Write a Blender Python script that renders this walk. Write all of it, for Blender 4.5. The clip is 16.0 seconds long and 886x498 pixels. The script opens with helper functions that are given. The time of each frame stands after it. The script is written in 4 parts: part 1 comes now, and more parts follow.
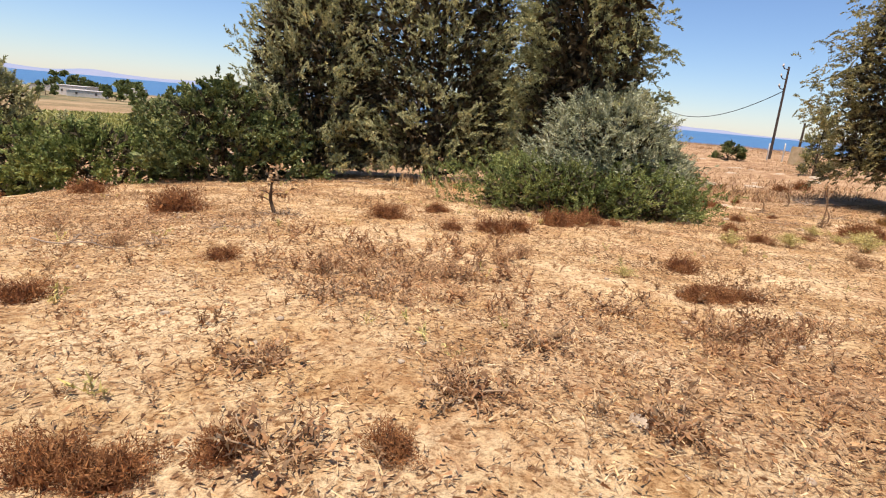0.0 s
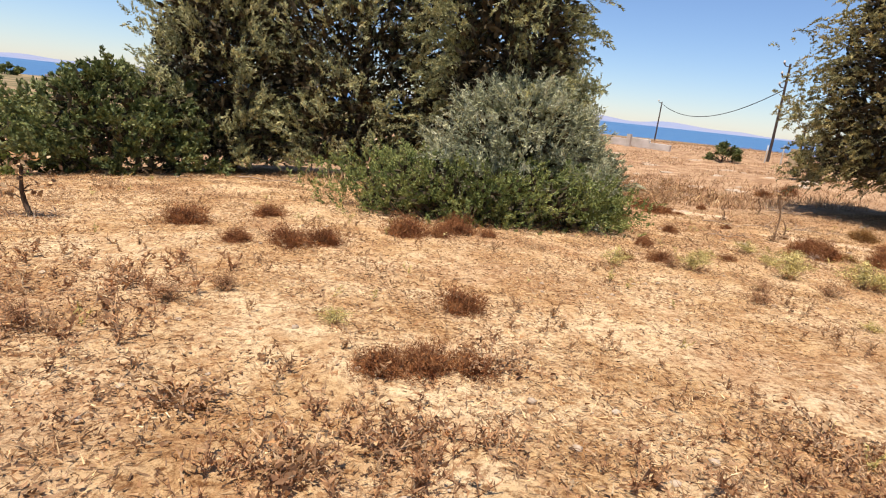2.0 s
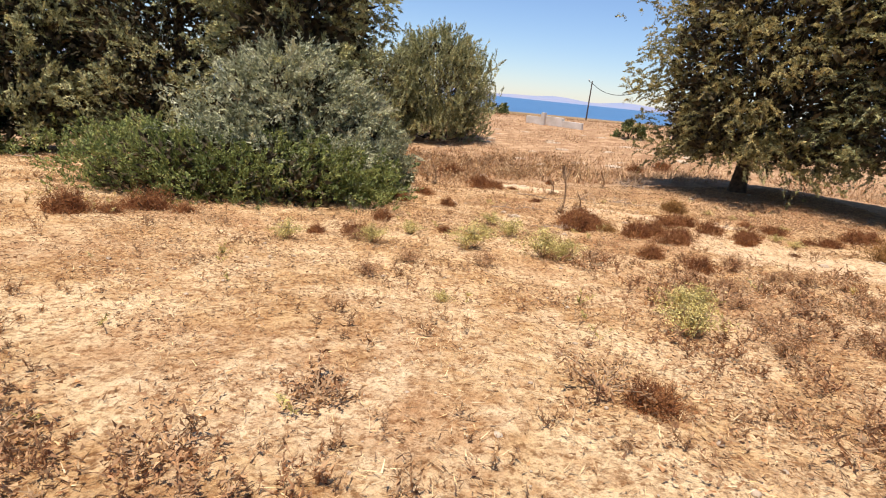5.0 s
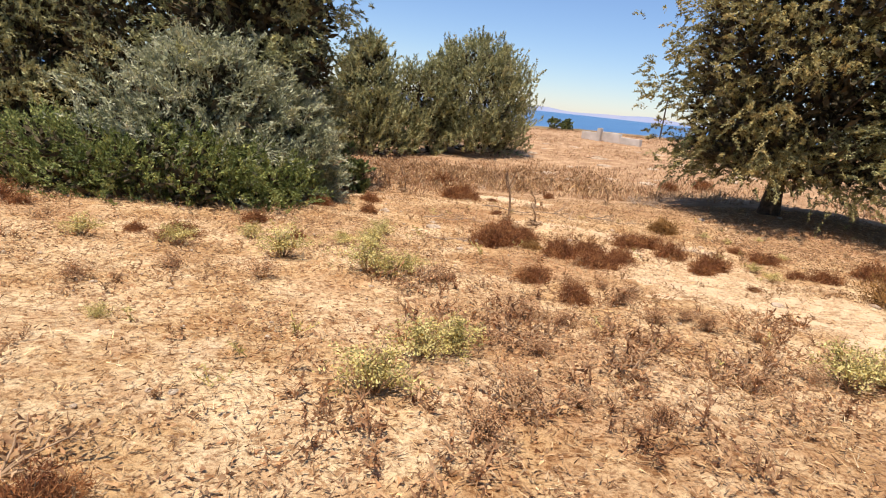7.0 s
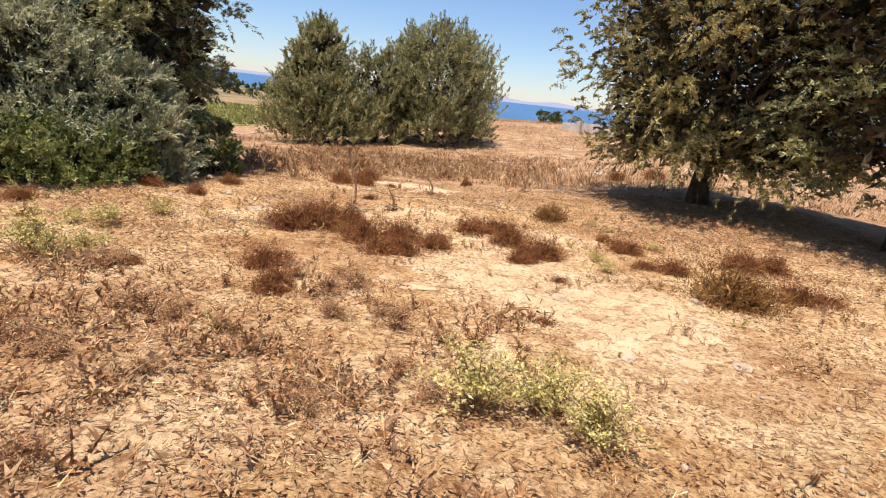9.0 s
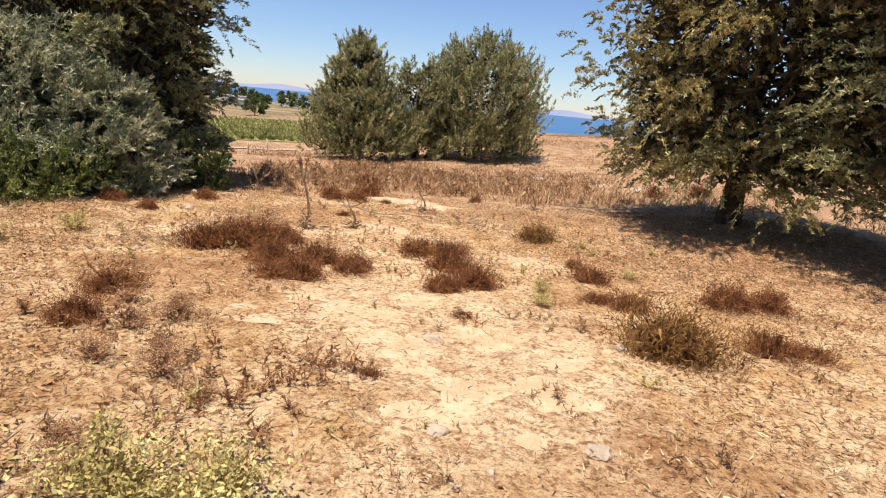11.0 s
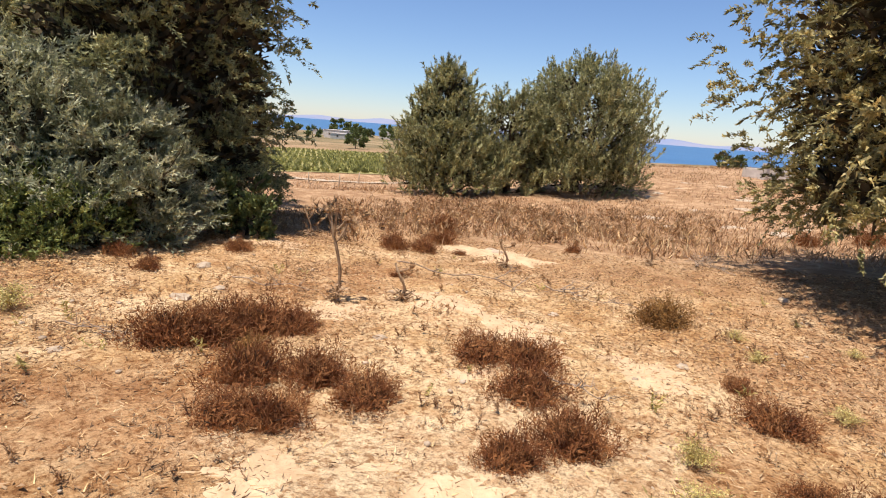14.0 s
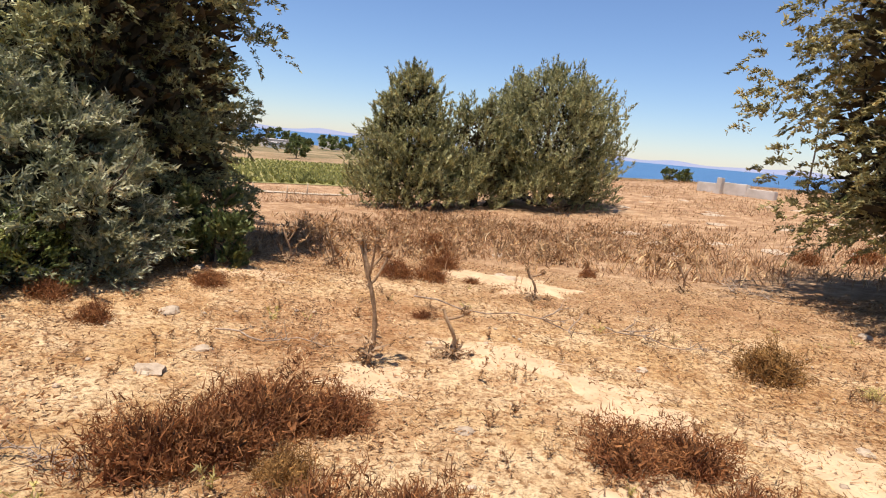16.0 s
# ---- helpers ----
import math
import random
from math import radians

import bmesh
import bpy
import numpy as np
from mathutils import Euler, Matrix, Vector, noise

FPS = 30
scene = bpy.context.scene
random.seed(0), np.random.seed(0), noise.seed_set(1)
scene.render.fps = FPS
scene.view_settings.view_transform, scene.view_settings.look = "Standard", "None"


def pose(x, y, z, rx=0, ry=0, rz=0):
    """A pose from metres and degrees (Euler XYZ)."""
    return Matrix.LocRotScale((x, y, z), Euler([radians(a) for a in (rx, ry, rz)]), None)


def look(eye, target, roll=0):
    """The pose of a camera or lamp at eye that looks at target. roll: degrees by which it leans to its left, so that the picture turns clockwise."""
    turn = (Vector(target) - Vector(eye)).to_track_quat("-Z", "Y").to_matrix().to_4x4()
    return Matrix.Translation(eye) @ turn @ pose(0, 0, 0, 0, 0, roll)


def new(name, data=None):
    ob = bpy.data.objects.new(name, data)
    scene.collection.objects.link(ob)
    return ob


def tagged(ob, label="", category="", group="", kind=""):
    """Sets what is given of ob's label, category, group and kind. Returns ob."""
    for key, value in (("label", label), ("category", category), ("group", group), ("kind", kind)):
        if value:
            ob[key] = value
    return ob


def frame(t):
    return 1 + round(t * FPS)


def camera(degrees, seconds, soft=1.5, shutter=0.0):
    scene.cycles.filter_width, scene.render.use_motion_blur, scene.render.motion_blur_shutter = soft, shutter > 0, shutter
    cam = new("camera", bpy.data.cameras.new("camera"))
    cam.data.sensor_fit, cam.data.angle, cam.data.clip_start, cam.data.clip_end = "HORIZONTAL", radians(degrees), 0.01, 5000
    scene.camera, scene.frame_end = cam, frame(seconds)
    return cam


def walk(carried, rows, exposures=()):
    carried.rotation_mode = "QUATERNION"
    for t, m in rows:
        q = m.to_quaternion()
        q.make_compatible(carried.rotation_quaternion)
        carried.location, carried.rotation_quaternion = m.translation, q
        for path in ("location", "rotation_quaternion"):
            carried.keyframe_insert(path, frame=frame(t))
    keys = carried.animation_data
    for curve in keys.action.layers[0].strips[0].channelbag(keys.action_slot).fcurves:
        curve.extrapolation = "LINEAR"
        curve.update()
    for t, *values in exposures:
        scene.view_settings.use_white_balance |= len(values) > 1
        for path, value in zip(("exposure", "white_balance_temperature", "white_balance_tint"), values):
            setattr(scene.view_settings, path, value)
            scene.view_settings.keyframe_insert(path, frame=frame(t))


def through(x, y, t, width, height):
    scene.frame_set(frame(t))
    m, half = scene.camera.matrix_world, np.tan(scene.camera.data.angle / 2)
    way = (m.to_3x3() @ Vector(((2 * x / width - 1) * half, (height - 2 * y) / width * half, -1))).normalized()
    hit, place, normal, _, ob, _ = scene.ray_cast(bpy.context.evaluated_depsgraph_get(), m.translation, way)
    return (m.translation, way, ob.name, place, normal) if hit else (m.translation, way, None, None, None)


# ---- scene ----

cam = camera(77.22, 16.0, soft=1.1)
walk(cam, [
    (0, pose(0.390, -0.425, 1.555, 75.49, -5.12, -1.65)),
    (0.5, pose(1.158, -0.108, 1.537, 75.64, -5.14, -0.64)),
    (1, pose(1.821, 0.309, 1.638, 75.09, -5.59, -0.03)),
    (1.5, pose(2.371, 0.819, 1.592, 75.28, -5.67, 0.16)),
    (2, pose(2.975, 1.214, 1.593, 75.10, -5.94, 0.10)),
    (2.5, pose(3.615, 1.624, 1.495, 75.34, -6.20, -0.59)),
    (3, pose(4.249, 1.773, 1.497, 74.62, -6.26, -2.69)),
    (3.5, pose(4.935, 1.576, 1.573, 74.29, -5.63, -3.42)),
    (4, pose(5.437, 1.575, 1.494, 74.63, -5.39, -4.68)),
    (4.5, pose(6.014, 1.576, 1.622, 74.09, -5.59, -4.03)),
    (5, pose(6.587, 1.552, 1.694, 73.84, -5.61, -3.72)),
    (7.5, pose(10.043, 3.181, 1.514, 74.87, -6.12, 6.03)),
    (8, pose(10.676, 3.527, 1.470, 74.72, -6.15, 5.79)),
    (8.5, pose(11.297, 3.763, 1.444, 74.64, -6.02, 5.90)),
    (9, pose(11.913, 3.923, 1.440, 74.27, -6.08, 6.46)),
    (11.5, pose(13.562, 5.376, 1.484, 75.83, -5.14, 16.33)),
    (12, pose(13.670, 5.796, 1.529, 76.38, -5.31, 18.81)),
    (12.5, pose(13.692, 6.216, 1.553, 76.41, -5.34, 22.10)),
    (13, pose(13.516, 6.595, 1.521, 76.62, -4.65, 25.07)),
    (13.5, pose(13.257, 6.919, 1.486, 76.96, -4.00, 27.83)),
    (14, pose(12.934, 7.351, 1.429, 77.51, -4.13, 23.81)),
    (14.5, pose(12.706, 7.630, 1.413, 77.91, -4.54, 19.82)),
    (15, pose(12.333, 7.778, 1.386, 78.66, -6.12, 14.71)),
    (15.5, pose(11.902, 8.046, 1.356, 78.83, -5.79, 16.33)),
    (16, pose(11.421, 8.329, 1.275, 79.13, -5.03, 17.67)),
], [(0, 0.57, 6500, 17), (9, 0.6, 6500, 17), (11.5, 0.53, 6500, 17), (16, 0.55, 6500, 17)])

# ---------------------------------------------------------------- light
SUN_EL, SUN_AZ = radians(76), math.atan2(-0.6, -1.0)  # azimuth clockwise from +y
to_sun = Vector((math.sin(SUN_AZ) * math.cos(SUN_EL), math.cos(SUN_AZ) * math.cos(SUN_EL), math.sin(SUN_EL)))
world = bpy.data.worlds.new("sky")
scene.world = world
world.use_nodes = True
wn = world.node_tree.nodes
sky = wn.new("ShaderNodeTexSky")
sky.sky_type, sky.sun_disc = "NISHITA", False
sky.sun_elevation, sky.sun_rotation = SUN_EL, SUN_AZ
sky.altitude, sky.air_density, sky.dust_density, sky.ozone_density = 20, 1.0, 0.1, 8.0
world.node_tree.links.new(sky.outputs[0], wn["Background"].inputs[0])
wn["Background"].inputs[1].default_value = 0.092
sun_data = bpy.data.lights.new("sun", "SUN")
sun_data.energy, sun_data.angle, sun_data.color = 4.6, radians(0.53), (1.0, 0.95, 0.855)
sun = new("sun", sun_data)
sun.matrix_world = look(to_sun * 100, (0, 0, 0))

# ---------------------------------------------------------------- materials


def shader(name, rough=0.9, spec=0.2):
    m = bpy.data.materials.new(name)
    m.use_nodes = True
    t = m.node_tree
    b = t.nodes["Principled BSDF"]
    b.inputs["Roughness"].default_value = rough
    b.inputs["Specular IOR Level"].default_value = spec
    return m, t, b


def ramp(t, fac, stops):
    r = t.nodes.new("ShaderNodeValToRGB")
    e = r.color_ramp.elements
    while len(e) < len(stops):
        e.new(0.5)
    for k, (p, c) in zip(e, stops):
        k.position, k.color = p, (*c, 1)
    t.links.new(fac, r.inputs[0])
    return r.outputs[0]


def noise_of(t, scale, detail=4, rough=0.6, vec=None):
    n = t.nodes.new("ShaderNodeTexNoise")
    n.inputs["Scale"].default_value, n.inputs["Detail"].default_value, n.inputs["Roughness"].default_value = scale, detail, rough
    if vec is None:
        g = t.nodes.new("ShaderNodeNewGeometry")
        vec = g.outputs["Position"]
    t.links.new(vec, n.inputs["Vector"])
    return n.outputs["Fac"]


def mix(t, fac, a, b, how="MIX"):
    n = t.nodes.new("ShaderNodeMix")
    n.data_type, n.blend_type = "RGBA", how
    for sock, val in ((n.inputs[0], fac), (n.inputs[6], a), (n.inputs[7], b)):
        if isinstance(val, (int, float)):
            sock.default_value = val
        elif isinstance(val, tuple):
            sock.default_value = (*val, 1)
        else:
            t.links.new(val, sock)
    return n.outputs[2]


def bump(t, b, height, strength, dist):
    n = t.nodes.new("ShaderNodeBump")
    n.inputs["Strength"].default_value, n.inputs["Distance"].default_value = strength, dist
    t.links.new(height, n.inputs["Height"])
    t.links.new(n.outputs[0], b.inputs["Normal"])


def leaf_mat(name, dark, mid, light, scale=2.3, through=0.22, rough=0.6):
    """Foliage: colour varies from spray to spray and from leaf to leaf."""
    m, t, b = shader(name, rough, 0.25)
    geo = t.nodes.new("ShaderNodeNewGeometry")
    big = ramp(t, noise_of(t, scale, 4, 0.7), [(0.34, dark), (0.5, mid), (0.64, light)])
    one = ramp(t, geo.outputs["Random Per Island"], [(0.0, (0.6, 0.6, 0.6)), (0.6, (1, 1, 1)), (1.0, (1.35, 1.3, 1.15))])
    col = mix(t, 1.0, big, one, "MULTIPLY")
    t.links.new(col, b.inputs["Base Color"])
    tr = t.nodes.new("ShaderNodeBsdfTranslucent")
    t.links.new(col, tr.inputs[0])
    mx = t.nodes.new("ShaderNodeMixShader")
    mx.inputs[0].default_value = through
    t.links.new(b.outputs[0], mx.inputs[1])
    t.links.new(tr.outputs[0], mx.inputs[2])
    t.links.new(mx.outputs[0], t.nodes["Material Output"].inputs[0])
    return m


def plain_mat(name, a, b_col, scale, rough=0.9, relief=0.3, dist=0.01):
    m, t, b = shader(name, rough)
    f = noise_of(t, scale, 6)
    t.links.new(ramp(t, f, [(0.35, a), (0.68, b_col)]), b.inputs["Base Color"])
    bump(t, b, noise_of(t, scale * 4, 5), relief, dist)
    return m


def ground_mat():
    m, t, b = shader("sandy_soil", 0.95, 0.1)
    big = noise_of(t, 0.35, 5, 0.6)
    patch = noise_of(t, 1.1, 6, 0.65)
    grain = noise_of(t, 30, 8, 0.75)
    sand = ramp(t, patch, [(0.28, (0.45, 0.255, 0.108)), (0.42, (0.63, 0.41, 0.192)), (0.58, (0.81, 0.605, 0.345))])
    soil = ramp(t, patch, [(0.35, (0.37, 0.18, 0.078)), (0.65, (0.53, 0.295, 0.13))])
    col = mix(t, ramp(t, big, [(0.5, (0, 0, 0)), (0.68, (0.85, 0.85, 0.85))]), sand, soil)
    cover = t.nodes.new("ShaderNodeAttribute")
    cover.attribute_name = "cover"
    ragged = t.nodes.new("ShaderNodeMath")
    ragged.operation = "MULTIPLY_ADD"
    t.links.new(noise_of(t, 2.6, 7, 0.7), ragged.inputs[0])
    ragged.inputs[1].default_value = -2.2
    t.links.new(cover.outputs["Fac"], ragged.inputs[2])
    pale = t.nodes.new("ShaderNodeMapRange")
    pale.inputs[1].default_value, pale.inputs[2].default_value, pale.inputs[3].default_value, pale.inputs[4].default_value = -1.75, -1.35, 0.85, 0.0
    t.links.new(ragged.outputs[0], pale.inputs[0])
    col = mix(t, pale.outputs[0], col, (0.80, 0.605, 0.365))
    # reddish litter; also browns the ground beneath the junipers to deepen their shade
    red = t.nodes.new("ShaderNodeMapRange")
    red.inputs[1].default_value, red.inputs[2].default_value, red.inputs[4].default_value = -0.9, -0.2, 0.55
    t.links.new(ragged.outputs[0], red.inputs[0])
    col = mix(t, red.outputs[0], col, (0.50, 0.30, 0.165))
    spots = ramp(t, grain, [(0.36, (0.42, 0.34, 0.28)), (0.5, (1, 1, 1)), (0.66, (1.15, 1.13, 1.1))])
    col = mix(t, 0.85, col, spots, "MULTIPLY")
    crumbs = ramp(t, noise_of(t, 85, 4, 0.8), [(0.38, (0.6, 0.5, 0.42)), (0.5, (1, 1, 1))])
    col = mix(t, 0.7, col, crumbs, "MULTIPLY")
    husk = ramp(t, noise_of(t, 6, 6, 0.75), [(0.42, (0.62, 0.47, 0.36)), (0.54, (1, 1, 1))])
    col = mix(t, 0.6, col, husk, "MULTIPLY")
    # curled straw and its small shadows, painted together as brown flecks
    curls_and_shadows = ramp(t, noise_of(t, 17, 5, 0.7), [(0.40, (0.42, 0.29, 0.20)), (0.47, (1, 1, 1))])
    col = mix(t, 0.75, col, curls_and_shadows, "MULTIPLY")
    # the far fields: dry grass and scrub in place of bare soil
    geo = t.nodes.new("ShaderNodeNewGeometry")
    sep = t.nodes.new("ShaderNodeSeparateXYZ")
    t.links.new(geo.outputs["Position"], sep.inputs[0])
    far = t.nodes.new("ShaderNodeMapRange")
    far.inputs[1].default_value, far.inputs[2].default_value = 60, 150
    t.links.new(sep.outputs[1], far.inputs[0])
    scrub = ramp(t, noise_of(t, 0.05, 6, 0.7), [(0.4, (0.10, 0.10, 0.045)), (0.52, (0.27, 0.19, 0.10)), (0.65, (0.36, 0.27, 0.15))])
    crest = t.nodes.new("ShaderNodeMapRange")
    crest.inputs[1].default_value, crest.inputs[2].default_value, crest.inputs[4].default_value = 13.5, 19, 0.85
    t.links.new(sep.outputs[1], crest.inputs[0])
    thatch = ramp(t, noise_of(t, 1.6, 7, 0.75), [(0.36, (0.21, 0.113, 0.06)), (0.5, (0.34, 0.20, 0.107)), (0.62, (0.52, 0.345, 0.195))])
    col = mix(t, crest.outputs[0], col, thatch)
    t.links.new(mix(t, far.outputs[0], col, scrub), b.inputs["Base Color"])
    h = mix(t, 0.35, noise_of(t, 9, 7, 0.7), grain)
    bump(t, b, h, 0.9, 0.07)
    return m


MAT_GROUND = ground_mat()
MAT_JUNIPER = leaf_mat("juniper_foliage", (0.125, 0.13, 0.06), (0.31, 0.315, 0.145), (0.54, 0.5, 0.235))
MAT_JUNIPER_PALE = leaf_mat("juniper_foliage_pale", (0.16, 0.168, 0.08), (0.40, 0.40, 0.195), (0.66, 0.61, 0.32))
MAT_JUNIPER_GOLD = leaf_mat("juniper_foliage_golden", (0.13, 0.125, 0.052), (0.33, 0.295, 0.12), (0.55, 0.45, 0.19))
MAT_CYPRESS = leaf_mat("cypress_foliage", (0.16, 0.163, 0.076), (0.35, 0.342, 0.155), (0.58, 0.54, 0.265))
MAT_GREY = leaf_mat("grey_green_foliage", (0.16, 0.17, 0.09), (0.36, 0.37, 0.215), (0.64, 0.62, 0.41))
MAT_LENTISK = leaf_mat("lentisk_leaves", (0.07, 0.095, 0.032), (0.155, 0.185, 0.062), (0.28, 0.29, 0.11), 2.2)
MAT_BRAMBLE = leaf_mat("low_bush_leaves", (0.095, 0.125, 0.034), (0.2, 0.235, 0.064), (0.36, 0.37, 0.12), 2.5)
MAT_BROWN = leaf_mat("dry_brown_twigs", (0.17, 0.06, 0.024), (0.28, 0.115, 0.042), (0.41, 0.195, 0.075), 6, 0.2, 0.9)
MAT_OLIVE_TUFT = leaf_mat("olive_brown_twigs", (0.16, 0.08, 0.025), (0.28, 0.145, 0.044), (0.39, 0.215, 0.07), 6, 0.2, 0.9)
MAT_YELLOW = leaf_mat("yellow_green_leaves", (0.33, 0.27, 0.085), (0.58, 0.48, 0.17), (0.78, 0.67, 0.30), 5, 0.25, 0.8)
MAT_STRAW = leaf_mat("dry_straw", (0.40, 0.24, 0.11), (0.62, 0.42, 0.21), (0.80, 0.62, 0.37), 3, 0.1, 0.85)
MAT_WEED = leaf_mat("dry_weed_stems", (0.23, 0.122, 0.057), (0.43, 0.26, 0.13), (0.63, 0.45, 0.25), 4, 0.22, 0.85)
MAT_WITHER = leaf_mat("withered_leaves", (0.24, 0.115, 0.053), (0.44, 0.245, 0.118), (0.65, 0.44, 0.24), 5, 0.2, 0.85)
MAT_TWIG = leaf_mat("dead_twig_bits", (0.09, 0.05, 0.027), (0.19, 0.11, 0.058), (0.34, 0.21, 0.115), 6, 0.05, 0.9)
MAT_DRYGRASS = leaf_mat("dry_reddish_grass", (0.28, 0.145, 0.075), (0.46, 0.28, 0.145), (0.64, 0.45, 0.26), 1.2, 0.15, 0.85)
MAT_GREENGRASS = leaf_mat("field_crop", (0.19, 0.19, 0.055), (0.32, 0.31, 0.095), (0.47, 0.42, 0.16), 0.3, 0.2, 0.8)
MAT_FIELD = plain_mat("field_growth", (0.22, 0.20, 0.07), (0.35, 0.30, 0.115), 0.25)
MAT_SAND = plain_mat("pale_loose_sand", (0.50, 0.335, 0.185), (0.67, 0.48, 0.285), 5, 0.95, 0.7, 0.03)
MAT_BARK = plain_mat("bark", (0.05, 0.032, 0.02), (0.14, 0.095, 0.06), 9, 0.95, 0.8, 0.03)
# twig brown kept dark to stand for the shade inside crowns
MAT_INNER_SHADE = plain_mat("inner_twigs_shade", (0.045, 0.034, 0.018), (0.11, 0.085, 0.042), 5, 0.95, 0.5, 0.02)
MAT_DEADWOOD = plain_mat("bleached_wood", (0.22, 0.145, 0.09), (0.46, 0.36, 0.26), 14, 0.9, 0.5, 0.01)
MAT_STALK = plain_mat("dead_brown_stalk", (0.24, 0.15, 0.08), (0.46, 0.31, 0.18), 18, 0.95, 0.6, 0.01)
MAT_STONE = plain_mat("limestone", (0.36, 0.27, 0.18), (0.58, 0.46, 0.32), 10, 0.9, 0.6, 0.02)
MAT_POLE = plain_mat("weathered_pole_wood", (0.05, 0.035, 0.028), (0.12, 0.09, 0.07), 6)
MAT_WHITE = plain_mat("whitewashed_plaster", (0.52, 0.46, 0.38), (0.70, 0.64, 0.56), 1.5, 0.85, 0.2)
MAT_CONCRETE = plain_mat("ochre_concrete", (0.42, 0.31, 0.17), (0.58, 0.45, 0.27), 3)
MAT_ROOF = plain_mat("pale_roof", (0.45, 0.40, 0.36), (0.62, 0.58, 0.54), 2)
MAT_WIRE = plain_mat("black_cable", (0.02, 0.02, 0.02), (0.04, 0.04, 0.04), 5)
# distance haze is put into this bluish hill colour
MAT_HILL = plain_mat("hills_haze_tint", (0.21, 0.25, 0.35), (0.27, 0.275, 0.34), 0.004, 1.0, 0.0)


def sea_mat():
    m, t, b = shader("sea_water", 0.35, 0.4)
    t.links.new(ramp(t, noise_of(t, 0.01, 4), [(0.3, (0.035, 0.115, 0.24)), (0.7, (0.05, 0.15, 0.29))]), b.inputs["Base Color"])
    bump(t, b, noise_of(t, 0.4, 6), 0.6, 0.6)
    return m


MAT_SEA = sea_mat()

# ---------------------------------------------------------------- mesh helpers


def sheet(name, verts, faces, mat, smooth=False):
    """A mesh from arrays of points and of equal-sized faces."""
    verts, faces = np.asarray(verts, np.float32), np.asarray(faces, np.int32)
    me = bpy.data.meshes.new(name)
    n, k = faces.shape
    me.vertices.add(len(verts))
    me.vertices.foreach_set("co", verts.ravel())
    me.loops.add(n * k)
    me.loops.foreach_set("vertex_index", faces.ravel())
    me.polygons.add(n)
    me.polygons.foreach_set("loop_start", np.arange(0, n * k, k, dtype=np.int32))
    me.polygons.foreach_set("loop_total", np.full(n, k, np.int32))
    if smooth:
        me.polygons.foreach_set("use_smooth", np.ones(n, bool))
    me.update(calc_edges=True)
    me.materials.append(mat)
    return me


def unit(a):
    return a / np.maximum(np.linalg.norm(a, axis=-1, keepdims=True), 1e-9)


def blades(base, way, length, width, rng, bend=0.25, fold=True):
    """Pointed leaves: one bent four-point blade for each base point."""
    n = len(base)
    way = unit(way)
    side = unit(np.cross(way, rng.normal(size=(n, 3))))
    up = np.cross(side, way)
    length, width = np.broadcast_to(length, n)[:, None], np.broadcast_to(width, n)[:, None]
    b = base
    mid = base + way * length * 0.5 + up * length * bend * 0.4
    tip = base + way * length - up * length * bend * 0.2
    v = np.stack([b, mid + side * width * 0.5, tip, mid - side * width * 0.5], 1).reshape(-1, 3)
    return v, np.arange(4 * n, dtype=np.int32).reshape(-1, 4)


def needles(base, way, length, width, rng):
    """Fine pointed needles: one slim triangle for each base point."""
    n = len(base)
    way = unit(way)
    side = unit(np.cross(way, rng.normal(size=(n, 3)))) * (np.broadcast_to(width, n)[:, None] * 0.5)
    tip = base + way * np.broadcast_to(length, n)[:, None]
    return np.stack([base - side, base + side, tip], 1).reshape(-1, 3), np.arange(3 * n, dtype=np.int32).reshape(-1, 3)


def tube(points, radii, sides=6):
    """A tapering round stem along points."""
    pts, radii = np.asarray(points, float), np.asarray(radii, float)
    d = unit(np.gradient(pts, axis=0))
    ref = np.array([0.31, 0.9, 0.2])
    s = unit(np.cross(d, ref))
    u = np.cross(d, s)
    a = np.linspace(0, 2 * math.pi, sides, endpoint=False)
    ring = pts[:, None] + radii[:, None, None] * (np.cos(a)[None, :, None] * s[:, None] + np.sin(a)[None, :, None] * u[:, None])
    v = ring.reshape(-1, 3)
    f = []
    for i in range(len(pts) - 1):
        for j in range(sides):
            k = (j + 1) % sides
            f.append((i * sides + j, i * sides + k, (i + 1) * sides + k, (i + 1) * sides + j))
    return v, np.array(f, np.int32)


def joined(pieces):
    vs, fs, n = [], [], 0
    for v, f in pieces:
        vs.append(v)
        fs.append(f + n)
        n += len(v)
    return np.concatenate(vs), np.concatenate(fs)


def part(name, me, parent, label=""):
    ob = new(name, me)
    ob.parent = parent
    if label:
        ob["label"] = label
    return ob


def root(name, x, y, z, label, category, group="", turn=0.0):
    ob = new(name)
    ob.empty_display_size = 0.1
    ob.matrix_world = pose(x, y, z, 0, 0, turn)
    return tagged(ob, label, category, group)


def wave(x, y, s, seed=0.0):
    """Smooth pseudo-random field in -1..1."""
    x, y = np.asarray(x) * s + seed, np.asarray(y) * s - seed * 1.7
    return (np.sin(x * 1.3 + 1.7 * np.sin(y * 0.9 + 0.4)) + np.sin(y * 1.7 + 1.3 * np.sin(x * 1.1 + 2.1)) + np.sin((x + y) * 0.83 + 1.1 * np.sin(x - y))) / 3


# ---------------------------------------------------------------- the lie of the land


